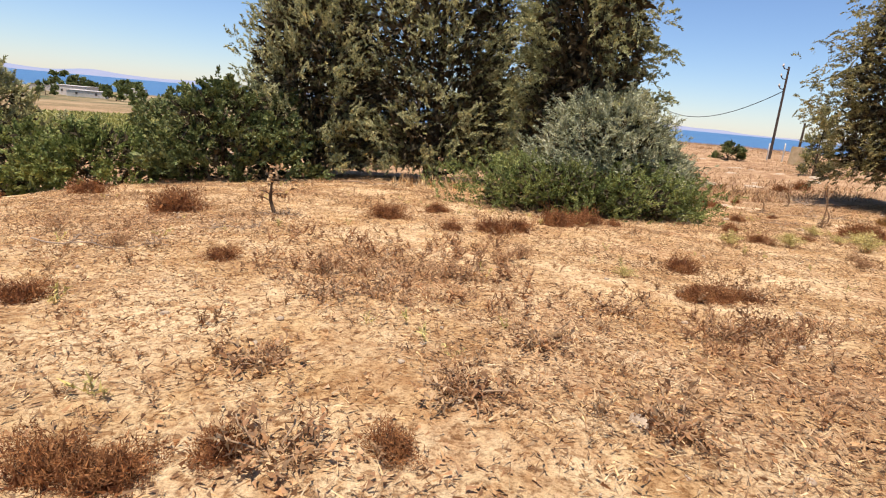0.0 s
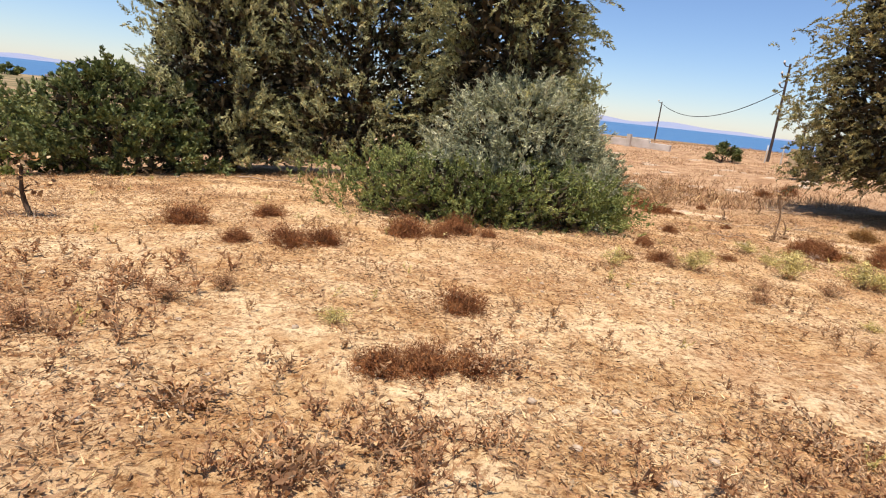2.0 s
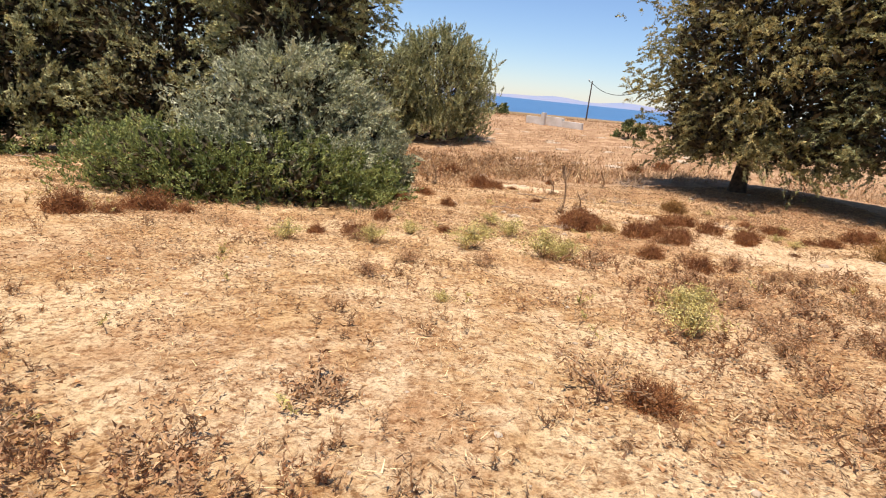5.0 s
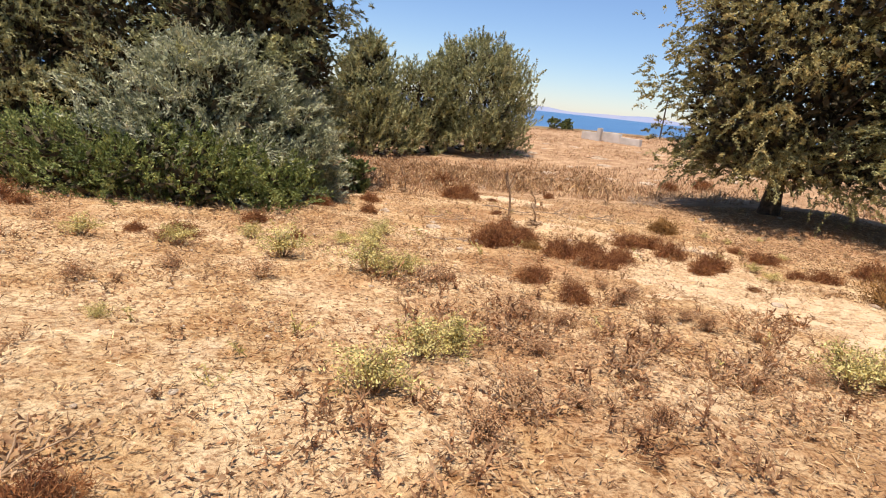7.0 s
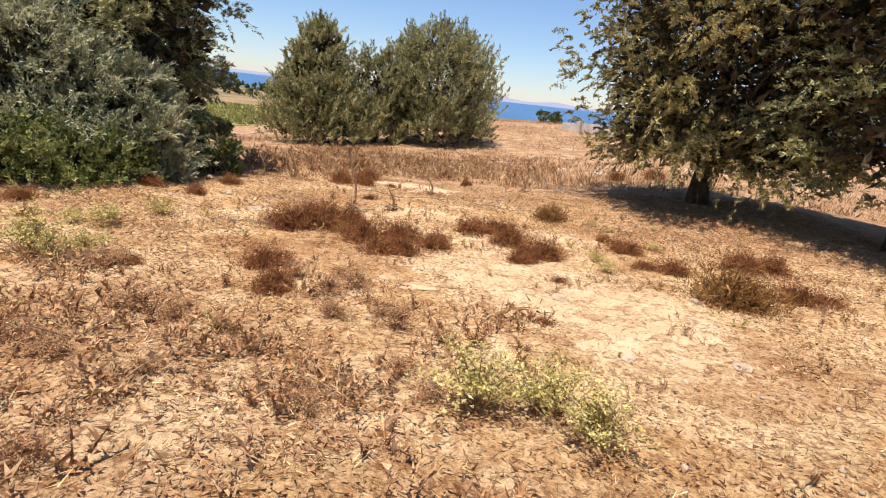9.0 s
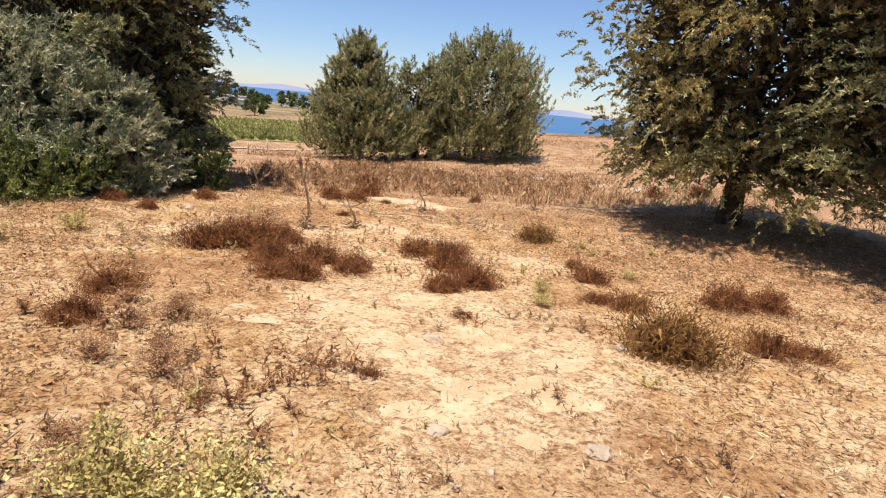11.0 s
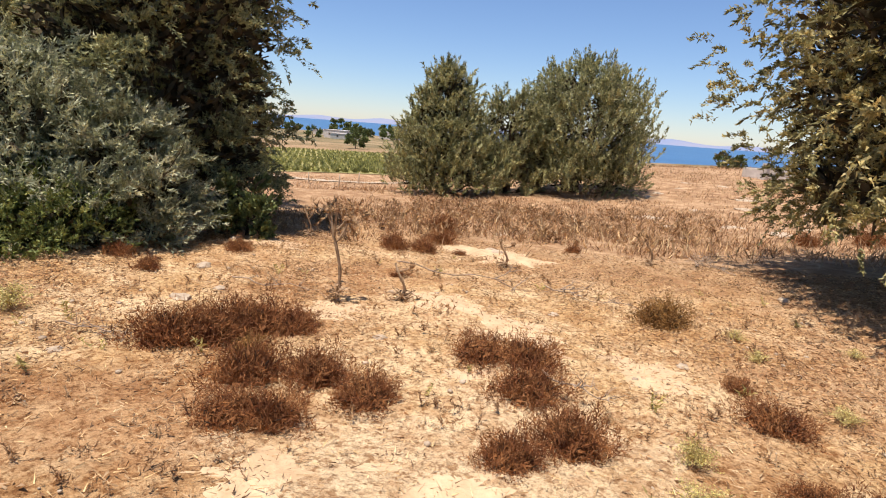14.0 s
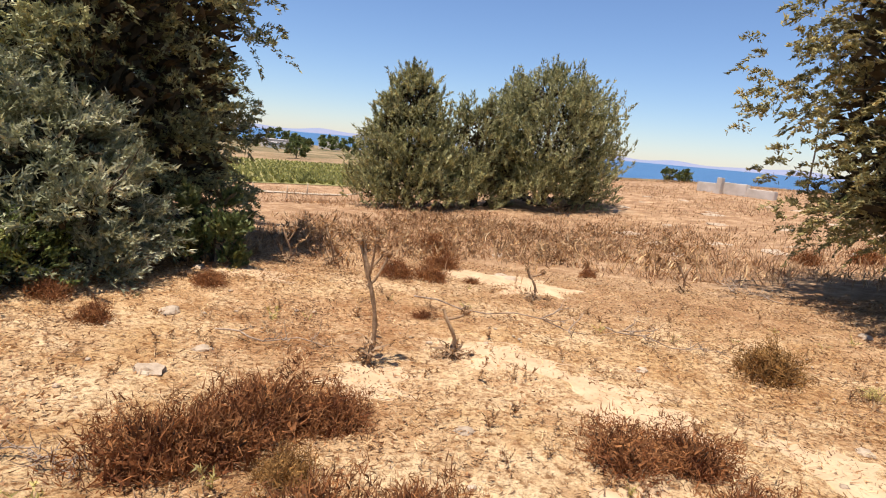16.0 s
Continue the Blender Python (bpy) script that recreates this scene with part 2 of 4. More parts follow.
# reddish, thickly littered ground, bare pale ground and tree shade: x, y, reach along x and y, how thick
LITTER_AND_SHADE = [(10.4, 5.6, 2.3, 2.0, 0.55), (2.6, 1.9, 1.6, 1.0, 0.7), (0.3, 4.2, 1.3, 1.0, 0.4), (-3.0, 6.5, 2.2, 1.6, 0.5), (5.2, 3.2, 1.2, 0.6, 0.4), (14.9, 13.0, 1.8, 1.6, 0.7), (7.0, 10.2, 2.0, 1.3, 0.4),
         (6.2, 3.8, 1.1, 0.9, -0.7), (7.4, 5.4, 1.2, 0.9, -0.5), (12.4, 9.3, 1.3, 1.6, -1.0), (0.2, 6.2, 1.5, 0.8, -0.4), (13.2, 8.0, 0.8, 1.0, -0.7), (10.6, 12.6, 1.6, 0.8, -0.4),
         # beneath the junipers: dark ground and litter put in to deepen tree shade
         (16.3, 16.6, 2.4, 2.2, 1.0), (18.6, 13.8, 2.4, 2.6, 1.0), (4.6, 15.3, 2.4, 2.2, 0.9)]


def cover_and_shade(x, y):
    return sum(w * np.exp(-(((x - a) / p) ** 2 + ((y - b) / q) ** 2)) for a, b, p, q, w in LITTER_AND_SHADE)


def land(x, y):
    """Height of the ground: a gentle near rise, a brow, a low field beyond on one side, a crest on the other, then the shore."""
    x, y = np.asarray(x, float), np.asarray(y, float)
    u, v = (np.clip(x, -14, 24) - 7) / 10, (np.clip(y, -8, 26) - 10) / 10
    near = -0.296 + 0.02 * u - 0.712 * v + 0.017 * u * u - 0.01 * u * v + 0.048 * v * v - 0.009 * np.clip(1 - x, 0, 15) ** 2
    dx, dy = x - 10, y - 6
    r = np.hypot(dx, dy)
    th = np.degrees(np.arctan2(-dx, dy))
    knots = [-180, -60, -25, -8, 4, 14, 24, 40, 90, 180]
    h45 = np.interp(th, knots, [-0.3, 0.3, 0.25, -0.1, -0.7, -1.6, -3.2, -3.6, -3.0, -0.3])
    h130 = np.interp(th, knots, [-1, -1.5, -1.5, -2, -3.5, -4.2, -4.9, -5.2, -5, -1])
    h400 = np.interp(th, knots, [-4, -16, -17, -17, -14, -10, -9, -8, -7, -4])
    lr = np.log(np.maximum(r, 1))
    stops = [math.log(q) for q in (20, 45, 130, 400, 760)]

    def ease(a, b):
        q = np.clip((lr - a) / (b - a), 0, 1)
        return q * q * (3 - 2 * q)
    z = near + (h45 - near) * ease(stops[0], stops[1])
    z = z + (h130 - h45) * ease(stops[1], stops[2])
    z = z + (h400 - h130) * ease(stops[2], stops[3])
    z = z + (-22 - h400) * ease(stops[3], stops[4])
    z = z + 0.42 * np.exp(-(((x - 18) / 4.5) ** 2 + ((y - 17.5) / 4.0) ** 2))
    z = z + 0.9 * np.exp(-(((x - 20) / 6.0) ** 2 + ((y - 26.5) / 5.0) ** 2))
    small = 0.035 * wave(x, y, 1.1, 3) + 0.02 * wave(x, y, 3.1, 7)
    return z + small * np.clip(1.5 - r / 40, 0.3, 1)


def height(x, y):
    return float(land(x, y))


def axis(lo, hi, step, reach):
    mid = np.arange(lo, hi + step, step)
    out, s, a = [], step, hi + step
    while a < reach:
        s *= 1.14
        a += s
        out.append(a)
    out = np.array(out)
    left, s, a = [], step, lo
    while a > -reach:
        s *= 1.14
        a -= s
        left.append(a)
    return np.concatenate([np.array(left)[::-1], mid, out])


def build_ground():
    gx, gy = axis(-9, 22, 0.14, 4400), axis(-1.5, 24, 0.14, 4400)
    X, Y = np.meshgrid(gx, gy)
    rng = np.random.default_rng(5)
    Z = land(X, Y)
    fine = 0.012 * wave(X, Y, 7.3, 2) + 0.008 * wave(X, Y, 15.1, 5) + rng.normal(0, 0.006, X.shape)
    Z = Z + fine * ((np.abs(X - 7) < 20) & (np.abs(Y - 11) < 16))
    n, m = X.shape
    i = np.arange(n * m).reshape(n, m)
    f = np.stack([i[:-1, :-1], i[:-1, 1:], i[1:, 1:], i[1:, :-1]], -1).reshape(-1, 4)
    me = sheet("ground", np.stack([X, Y, Z], -1).reshape(-1, 3), f, MAT_GROUND, True)
    me.attributes.new("cover", "FLOAT", "POINT").data.foreach_set("value", cover_and_shade(X, Y).ravel().astype(np.float32))
    tagged(new("ground", me), "bare sandy soil strewn with dry straw, falling away to fields", "ground", kind="structure")


build_ground()

a = np.linspace(0, 2 * math.pi, 97)[:-1]
ring = np.concatenate([np.stack([150 * np.sin(a), 150 * np.cos(a), 0 * a - 14], -1), np.stack([4700 * np.sin(a), 4700 * np.cos(a), 0 * a - 14], -1)])
k = np.arange(96)
tagged(new("sea", sheet("sea", ring, np.stack([k, (k + 1) % 96, (k + 1) % 96 + 96, k + 96], -1), MAT_SEA, True)),
       "deep blue calm sea reaching the horizon", "water", kind="structure")


def build_hills():
    th = np.radians(np.linspace(-75, 75, 240))
    top = -14 + 26 + 24 * wave(th * 9, th * 3, 1.0, 4) + 14 * wave(th * 40, th * 11, 1.0, 1)
    top = np.maximum(top, -8)
    rows = []
    for q, s in ((4300, 0.0), (4360, 0.55), (4450, 1.0)):
        rows.append(np.stack([-q * np.sin(th), q * np.cos(th), -14.5 + (top + 14.5) * s], -1))
    v = np.concatenate(rows)
    i = np.arange(240 * 3).reshape(3, 240)
    f = np.stack([i[:-1, :-1], i[:-1, 1:], i[1:, 1:], i[1:, :-1]], -1).reshape(-1, 4)
    tagged(new("backdrop", sheet("backdrop", v, f, MAT_HILL, True)), "far shore hills with haze put into their pale colour", "hills", kind="structure")


build_hills()

# ---------------------------------------------------------------- trees and bushes


def crown_mesh(rng, mat, h0, h1, rx, ry, plumes, leaf, plume_len, shape, rise, droop, per=34, lump=0.28, fill=0.5, seed=1.0, broad=False, sprays=18):
    """A crown of boughs that leave the trunk, arch outwards and carry tapering sprays of small leaves.
    shape(q): relative radius at relative height q; rise: how much the sprays point up; droop: how far their tips sink."""
    nb = max(6, plumes // sprays)
    q = (np.arange(nb) + rng.uniform(0, 1, nb)) / nb
    w = np.array([shape(v) for v in q])
    keep = rng.uniform(0, 1, nb) < np.clip(w + 0.25, 0, 1)
    q, w = q[keep], w[keep]
    nb = len(q)
    az = np.arange(nb) * 2.39996 + rng.normal(0, 0.35, nb)
    reach = w * rng.uniform(1 - 0.9 * lump, 1 + 0.55 * lump, nb)
    size = math.sqrt(rx * ry)
    end = np.stack([np.cos(az) * reach * rx, np.sin(az) * reach * ry, h0 + q * (h1 - h0) + rng.normal(0, 0.1, nb)], -1)
    stem = end * [0.08, 0.08, 1]
    stem[:, 2] = np.maximum(h0 * 0.6, end[:, 2] - (0.25 + 0.4 * rise) * reach * size)
    n = nb * sprays
    k = np.repeat(np.arange(nb), sprays)
    t = 1 - fill * 1.15 * rng.uniform(0, 1, n) ** 1.3
    arch = 0.16 * size * reach[k] * np.sin(t * math.pi) - droop * 0.16 * size * reach[k] * t ** 3
    p = stem[k] + (end - stem)[k] * t[:, None]
    p[:, 2] += arch
    p += rng.normal(size=(n, 3)) * ((0.072 if sprays == 24 else 0.085) * size * (1.25 - 0.75 * t) * (0.5 + reach[k]))[:, None] * [1, 1, 0.8]
    p[:, 2] = np.maximum(p[:, 2], 0.03)
    along = unit(end - stem)[k]
    way = unit(along * (1 - 0.4 * rise) + np.array([0, 0, 1.0]) * (rise + 0.2 * rng.normal(size=n))[:, None] + 0.5 * rng.normal(size=p.shape))
    L = plume_len * rng.uniform(0.45, 1.25, n)
    u = rng.uniform(0, 1, (n, per)) ** 0.8
    axis_pt = p[:, None] + way[:, None] * (u * L[:, None])[..., None]
    axis_pt[..., 2] -= droop * (u ** 2) * L[:, None]
    spread = ((0.17 if broad else 0.14) * (1.05 - 0.8 * u) * L[:, None])[..., None]
    base = axis_pt + rng.normal(size=(n, per, 3)) * spread * 0.55
    lw = way[:, None] * 1.0 + rng.normal(size=(n, per, 3)) * (0.45 if broad else 0.5)
    lw[..., 2] -= droop * u
    m = n * per
    make = blades if broad else needles
    v, f = make(base.reshape(-1, 3), lw.reshape(-1, 3), leaf[0] * rng.uniform(0.6, 1.4, m), leaf[1] * rng.uniform(0.7, 1.3, m), rng)
    return sheet("crown", v, f, mat)


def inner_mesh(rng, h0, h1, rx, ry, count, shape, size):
    """Dark twig blades inside a crown; their colour also carries its inner shade."""
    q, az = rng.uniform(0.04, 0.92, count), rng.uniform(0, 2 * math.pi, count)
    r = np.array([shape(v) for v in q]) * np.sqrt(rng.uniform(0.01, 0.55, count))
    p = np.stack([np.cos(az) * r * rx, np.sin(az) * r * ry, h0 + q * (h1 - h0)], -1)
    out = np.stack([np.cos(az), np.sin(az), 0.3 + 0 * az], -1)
    return sheet("inner_twig_shade", *blades(p, out + rng.normal(size=p.shape) * 0.8, size * rng.uniform(0.6, 1.4, count), size * 0.36, rng), MAT_INNER_SHADE)


def limb_mesh(rng, count, h0, h1, rx, ry, shape, thick, reach=0.75, lift=0.35):
    pieces = []
    for i in range(count):
        q = 0.12 + 0.88 * (i + rng.uniform(0.1, 0.9)) / count
        az = i * 2.4 + rng.uniform(-0.4, 0.4)
        w = shape(q) * reach
        z1 = h0 + q * (h1 - h0)
        z0 = max(h0 * 0.3, z1 - lift * w * rx - 0.3)
        e = np.array([math.cos(az) * w * rx, math.sin(az) * w * ry, z1])
        st = np.array([0, 0, z0])
        tt = np.linspace(0, 1, 7)[:, None]
        pts = st + (e - st) * tt + np.array([0, 0, 1]) * (-0.22 * w * rx) * np.sin(tt * math.pi) * 0.6 + rng.normal(0, 0.03, (7, 3)) * tt
        pieces.append(tube(pts, np.linspace(thick * (1 - 0.5 * q), 0.012, 7), 5))
    return pieces


def tree(name, x, y, label, mat, seed, top, rx, ry, skirt, shape, plumes, leaf=(0.13, 0.035), plume_len=0.55, rise=0.6,
         droop=0.1, thick=0.16, limbs=16, lump=0.28, fill=0.5, per=34, group="", stems=1, category="tree", broad=False, sprays=18):
    rng = np.random.default_rng(seed)
    g = height(x, y)
    big = top > 5
    ob = root(name, x, y, g - 0.05, label, category, group)
    h = top - g + 0.05
    for i in range(stems):
        off = np.array([0.0, 0.0, 0.0]) if stems == 1 else np.array([math.cos(i * 2.3), math.sin(i * 2.3), 0]) * 0.25
        tt = np.linspace(0, 1, 10)[:, None]
        pts = off + np.concatenate([0.1 * np.sin(tt * 5 + seed) * tt + off[0] * 3 * tt, 0.1 * np.cos(tt * 4 + seed) * tt + off[1] * 3 * tt, tt * h * 0.9], 1)
        rad = thick * (0.5 * np.exp(-tt[:, 0] * 20) + 1 - 0.92 * tt[:, 0]) / (1 if stems == 1 else 1.5)
        part("trunk", sheet("trunk", *tube(pts, rad, 10), MAT_BARK, True), ob, "dark fissured bark")
    for v, f in limb_mesh(rng, limbs, skirt, h * 0.95, rx, ry, shape, thick * 0.42):
        part("branch", sheet("branch", v, f, MAT_BARK, True), ob)
    part("crown", crown_mesh(rng, mat, skirt, h, rx, ry, plumes, leaf, plume_len, shape, rise, droop, per, lump, fill, seed, broad, sprays), ob)
    inner = part("inner_twig_shade", inner_mesh(rng, skirt, h, rx, ry, int(plumes * (2.2 if big else 0.8)), shape, min(0.27, 0.22 * rx, 0.2 * (h - skirt))), ob, "dark inner twig blades with crown shade in their colour")
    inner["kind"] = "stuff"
    return ob


def dome(q):
    return math.sqrt(max(0.0, 1 - max(0.0, (q - 0.3) / 0.7) ** 2)) * (0.82 + 0.18 * min(1, q / 0.3))


def cone(q):
    return (1 - q) ** 0.68 * (0.85 + 0.15 * min(1, q / 0.15)) + 0.03


def barrel(q):
    return (0.88 + 0.12 * min(1, q / 0.2)) * math.sqrt(max(0.0, 1 - max(0.0, (q - 0.5) / 0.5) ** 2.4))


def egg(q):
    return (math.sin(math.pi * min(1, 0.22 + 0.78 * q)) ** 0.55) if q < 0.995 else 0.1


def spire(q):
    return max(0.04, (1 - q ** 1.6)) * (0.8 + 0.2 * min(1, q / 0.2))


BIG = dict(leaf=(0.068, 0.032), fill=0.62, sprays=24)
tree("juniper_tree", 4.3, 14.7, "large dark juniper tree with drooping olive-brown sprays", MAT_JUNIPER, 11, 8.6, 1.8, 2.8, 0.5, egg, 4600, per=40, plume_len=0.45, droop=0.55, rise=0.4, thick=0.2, lump=0.26, group="big trees behind the bushes", **BIG)
tree("juniper_tree", 0.7, 17.1, "large spreading juniper tree, olive green with dark gaps", MAT_JUNIPER_PALE, 12, 7.9, 3.0, 2.3, 0.2, egg, 4300, per=38, plume_len=0.45, droop=0.25, rise=0.6, thick=0.2, lump=0.28, group="big trees behind the bushes", **BIG)
tree("juniper_tree", -2.9, 17.0, "bushy juniper tree with yellow-green shoots", MAT_JUNIPER_PALE, 13, 5.1, 2.5, 2.2, 0.25, dome, 3600, per=38, plume_len=0.42, droop=0.12, rise=0.75, thick=0.16, lump=0.28, group="big trees behind the bushes", **BIG)
tree("juniper_tree", 16.5, 17.1, "golden-tipped juniper tree with a bare dark trunk", MAT_JUNIPER_GOLD, 21, 8.6, 3.05, 3.9, 0.8, egg, 5900, per=46, plume_len=0.42, droop=0.55, rise=0.35, thick=0.18, lump=0.24, group="pair of junipers by the path", **BIG)
tree("juniper_tree", 18.9, 13.9, "dark juniper tree with low hanging branches", MAT_JUNIPER, 22, 8.6, 2.9, 3.3, 1.0, egg, 3700, per=38, plume_len=0.45, droop=0.5, rise=0.35, thick=0.2, lump=0.26, group="pair of junipers by the path", **BIG)
tree("cypress_tree", 3.4, 29.2, "conical grey-green cypress tree reaching the ground", MAT_CYPRESS, 31, 3.75, 2.6, 2.4, 0.05, cone, 2600, leaf=(0.13, 0.044), plume_len=0.55, per=34, rise=1.0, droop=0.0, lump=0.3, fill=0.5, sprays=11, group="trees standing alone before the sea")
tree("cypress_tree", 8.3, 33.3, "broad round-topped grey-green cypress tree", MAT_CYPRESS, 32, 4.35, 2.95, 2.8, 0.05, barrel, 3200, leaf=(0.13, 0.045), plume_len=0.62, per=34, rise=1.1, droop=0.0, lump=0.24, fill=0.5, sprays=11, group="trees standing alone before the sea")
tree("cypress_tree", 5.6, 31.5, "smaller grey-green cypress between two larger ones", MAT_CYPRESS, 33, 3.0, 1.7, 1.7, 0.05, barrel, 900, leaf=(0.13, 0.045), plume_len=0.55, per=34, rise=1.1, droop=0.0, sprays=11, group="trees standing alone before the sea")
tree("grey_shrub", 4.5, 12.0, "tall silvery grey-green shrub with arching shoots", MAT_GREY, 41, 1.85, 1.6, 1.3, 0.15, dome, 2000, leaf=(0.075, 0.026), per=42, plume_len=0.62, rise=0.6, droop=0.2, thick=0.06, stems=4, limbs=12, lump=0.4, fill=0.75, sprays=14, category="shrub")
tree("green_bush", 3.7, 10.95, "low spreading green bush at the foot of a grey shrub", MAT_BRAMBLE, 42, 0.55, 2.75, 1.3, 0.02, barrel, 2200, leaf=(0.052, 0.022), plume_len=0.3, rise=0.9, droop=0.1, thick=0.03, stems=4, limbs=10, per=26, fill=0.8, lump=0.35, broad=True, category="bush")
tree("grey_shrub", 5.75, 12.7, "grey-green shrub with arching shoots at a bush edge", MAT_GREY, 53, 1.15, 0.9, 1.0, 0.05, dome, 1000, leaf=(0.075, 0.026), per=42, plume_len=0.5, rise=0.6, droop=0.2, thick=0.04, stems=3, limbs=8, lump=0.35, category="shrub")
tree("green_bush", 5.4, 11.75, "rounded end of a low green bush with fine leaves", MAT_BRAMBLE, 52, 0.45, 1.2, 1.2, 0.02, dome, 1100, leaf=(0.052, 0.022), plume_len=0.3, rise=0.9, droop=0.1, thick=0.03, stems=4, limbs=8, per=26, fill=0.8, lump=0.35, broad=True, category="bush")
tree("lentisk_bush", -4.9, 15.2, "dense dark green lentisk bush", MAT_LENTISK, 43, 1.5, 2.5, 1.8, 0.05, dome, 1200, leaf=(0.1, 0.055), plume_len=0.34, rise=0.5, droop=0.1, thick=0.06, stems=4, limbs=10, per=30, lump=0.34, broad=True, category="bush", group="hedge of bushes")
tree("lentisk_bush", -8.6, 15.9, "low rounded yellowish green lentisk bush", MAT_BRAMBLE, 44, 0.0, 2.9, 1.8, 0.05, dome, 1000, leaf=(0.1, 0.055), plume_len=0.34, rise=0.5, droop=0.1, thick=0.05, stems=4, limbs=10, per=30, lump=0.34, broad=True, category="bush", group="hedge of bushes")
tree("lentisk_bush", -12.8, 16.5, "low yellow-green bush with grassy shoots", MAT_BRAMBLE, 46, 0.0, 2.4, 1.7, 0.05, dome, 800, leaf=(0.1, 0.055), plume_len=0.4, rise=0.8, droop=0.1, thick=0.05, stems=4, limbs=8, per=28, broad=True, category="bush", group="hedge of bushes")
tree("olive_tree", -15.6, 20.8, "grey-green bushy tree beyond a hedge", MAT_CYPRESS, 45, 1.3, 2.6, 2.0, 0.3, dome, 900, leaf=(0.13, 0.045), plume_len=0.5, rise=0.8, thick=0.09, per=44)
tree("cypress_tree", 20.4, 27.5, "small pointed green cypress beyond the path", MAT_CYPRESS, 47, 3.1, 0.75, 0.75, 0.05, spire, 350, leaf=(0.14, 0.05), plume_len=0.45, rise=0.9, droop=0.0, thick=0.06, limbs=8, per=26)
tree("round_bush", 15.9, 60.0, "small rounded green bush on the far slope", MAT_LENTISK, 48, 0.75, 1.2, 1.0, 0.02, dome, 160, leaf=(0.2, 0.08), plume_len=0.4, rise=0.6, thick=0.05, limbs=6, per=20, broad=True, category="bush")
tree("round_bush", 21.3, 37.5, "low green bush by a utility pole", MAT_LENTISK, 49, 0.75, 1.0, 0.8, 0.02, dome, 160, leaf=(0.18, 0.07), plume_len=0.3, rise=0.6, thick=0.05, limbs=6, per=20, broad=True, category="bush")
tree("lentisk_bush", 6.2, 14.6, "small dark green bush in tree shade", MAT_LENTISK, 50, 0.35, 0.7, 0.6, 0.02, dome, 220, leaf=(0.09, 0.045), plume_len=0.25, rise=0.7, thick=0.03, limbs=5, per=24, broad=True, category="bush", group="hedge of bushes")

# ---------------------------------------------------------------- beyond: field, fence, farm buildings, poles


def build_field():
    """Rows of a low green crop on the low ground, a pale track along its edge."""
    rng = np.random.default_rng(61)
    n = 28000
    r = 52 + 62 * rng.uniform(0, 1, n) ** 1.4
    th = np.radians(rng.uniform(7, 48, n))
    x, y = 10 - r * np.sin(th), 6 + r * np.cos(th)
    row = np.round((x * 0.8 + y * 0.6) / 0.9) * 0.9
    d = row - (x * 0.8 + y * 0.6)
    x, y = x + d * 0.8 * 0.5, y + d * 0.6 * 0.5
    p = np.stack([x, y, land(x, y)], -1)
    v, f = blades(p, rng.normal(size=(n, 3)) * 0.6 + np.array([0, 0, 1]), rng.uniform(0.3, 0.6, n), 0.22, rng)
    tagged(new("crop_rows", sheet("crop_rows", v, f, MAT_GREENGRASS)), "green and yellowing low crop in rows on the field", "crop", kind="stuff")


build_field()
gr, gt = np.meshgrid(np.linspace(51, 116, 60), np.radians(np.linspace(6.5, 49, 60)))
fx, fy = 10 - gr * np.sin(gt), 6 + gr * np.cos(gt)
fi = np.arange(3600).reshape(60, 60)
tagged(new("field", sheet("field", np.stack([fx, fy, land(fx, fy) + 0.05], -1).reshape(-1, 3), np.stack([fi[:-1, :-1], fi[1:, :-1], fi[1:, 1:], fi[:-1, 1:]], -1).reshape(-1, 4), MAT_FIELD, True)),
       "yellowish green low field", "field", kind="structure")


def build_track():
    rng = np.random.default_rng(62)
    t = np.linspace(0, 1, 60)
    x, y = -26 + 26 * t, 41.5 + 5 * t + 0.8 * np.sin(t * 9)
    pts = []
    for s in (-0.5, 0.0, 0.5):
        yy = y + s + rng.normal(0, 0.1, 60)
        pts.append(np.stack([x, yy, land(x, yy) + 0.06], -1))
    i = np.arange(180).reshape(3, 60)
    f = np.stack([i[:-1, :-1], i[:-1, 1:], i[1:, 1:], i[1:, :-1]], -1).reshape(-1, 4)
    tagged(new("track", sheet("track", np.concatenate(pts), f, MAT_STONE, True)), "pale stony farm track along a field", "track", kind="structure")


build_track()


def box_mesh(name, sx, sy, sz, mat, bevel=0.02):
    bm = bmesh.new()
    bmesh.ops.create_cube(bm, size=1)
    bmesh.ops.scale(bm, vec=(sx, sy, sz), verts=bm.verts)
    bmesh.ops.translate(bm, vec=(0, 0, sz / 2), verts=bm.verts)
    bmesh.ops.bevel(bm, geom=bm.edges[:], offset=bevel, segments=2, affect="EDGES")
    me = bpy.data.meshes.new(name)
    bm.to_mesh(me)
    bm.free()
    me.materials.append(mat)
    return me


def fence_post(x, y, h, mat, label, group):
    v, f = tube([(0, 0, -0.2), (0.01, 0, h * 0.5), (0.03, 0.01, h), (0.03, 0.01, h + 0.01)], [0.05, 0.045, 0.04, 0.005], 7)
    ob = new("fence_post", sheet("fence_post", v, f, mat, True))
    ob.matrix_world = pose(x, y, height(x, y), 0, 0, x * 37)
    tagged(ob, label, "post", group)


for px, py in ((-9.2, 40.2), (-9.6, 43.4), (-12.4, 41.0)):
    fence_post(px, py, 0.85, MAT_STONE, "pale weathered fence post beside a field", "field fence")
fence_post(24.3, 37.9, 1.15, MAT_WHITE, "leaning white-painted post near a utility pole", "white posts on the crest")
fence_post(25.0, 37.3, 1.25, MAT_WHITE, "leaning white-painted post near a utility pole", "white posts on the crest")


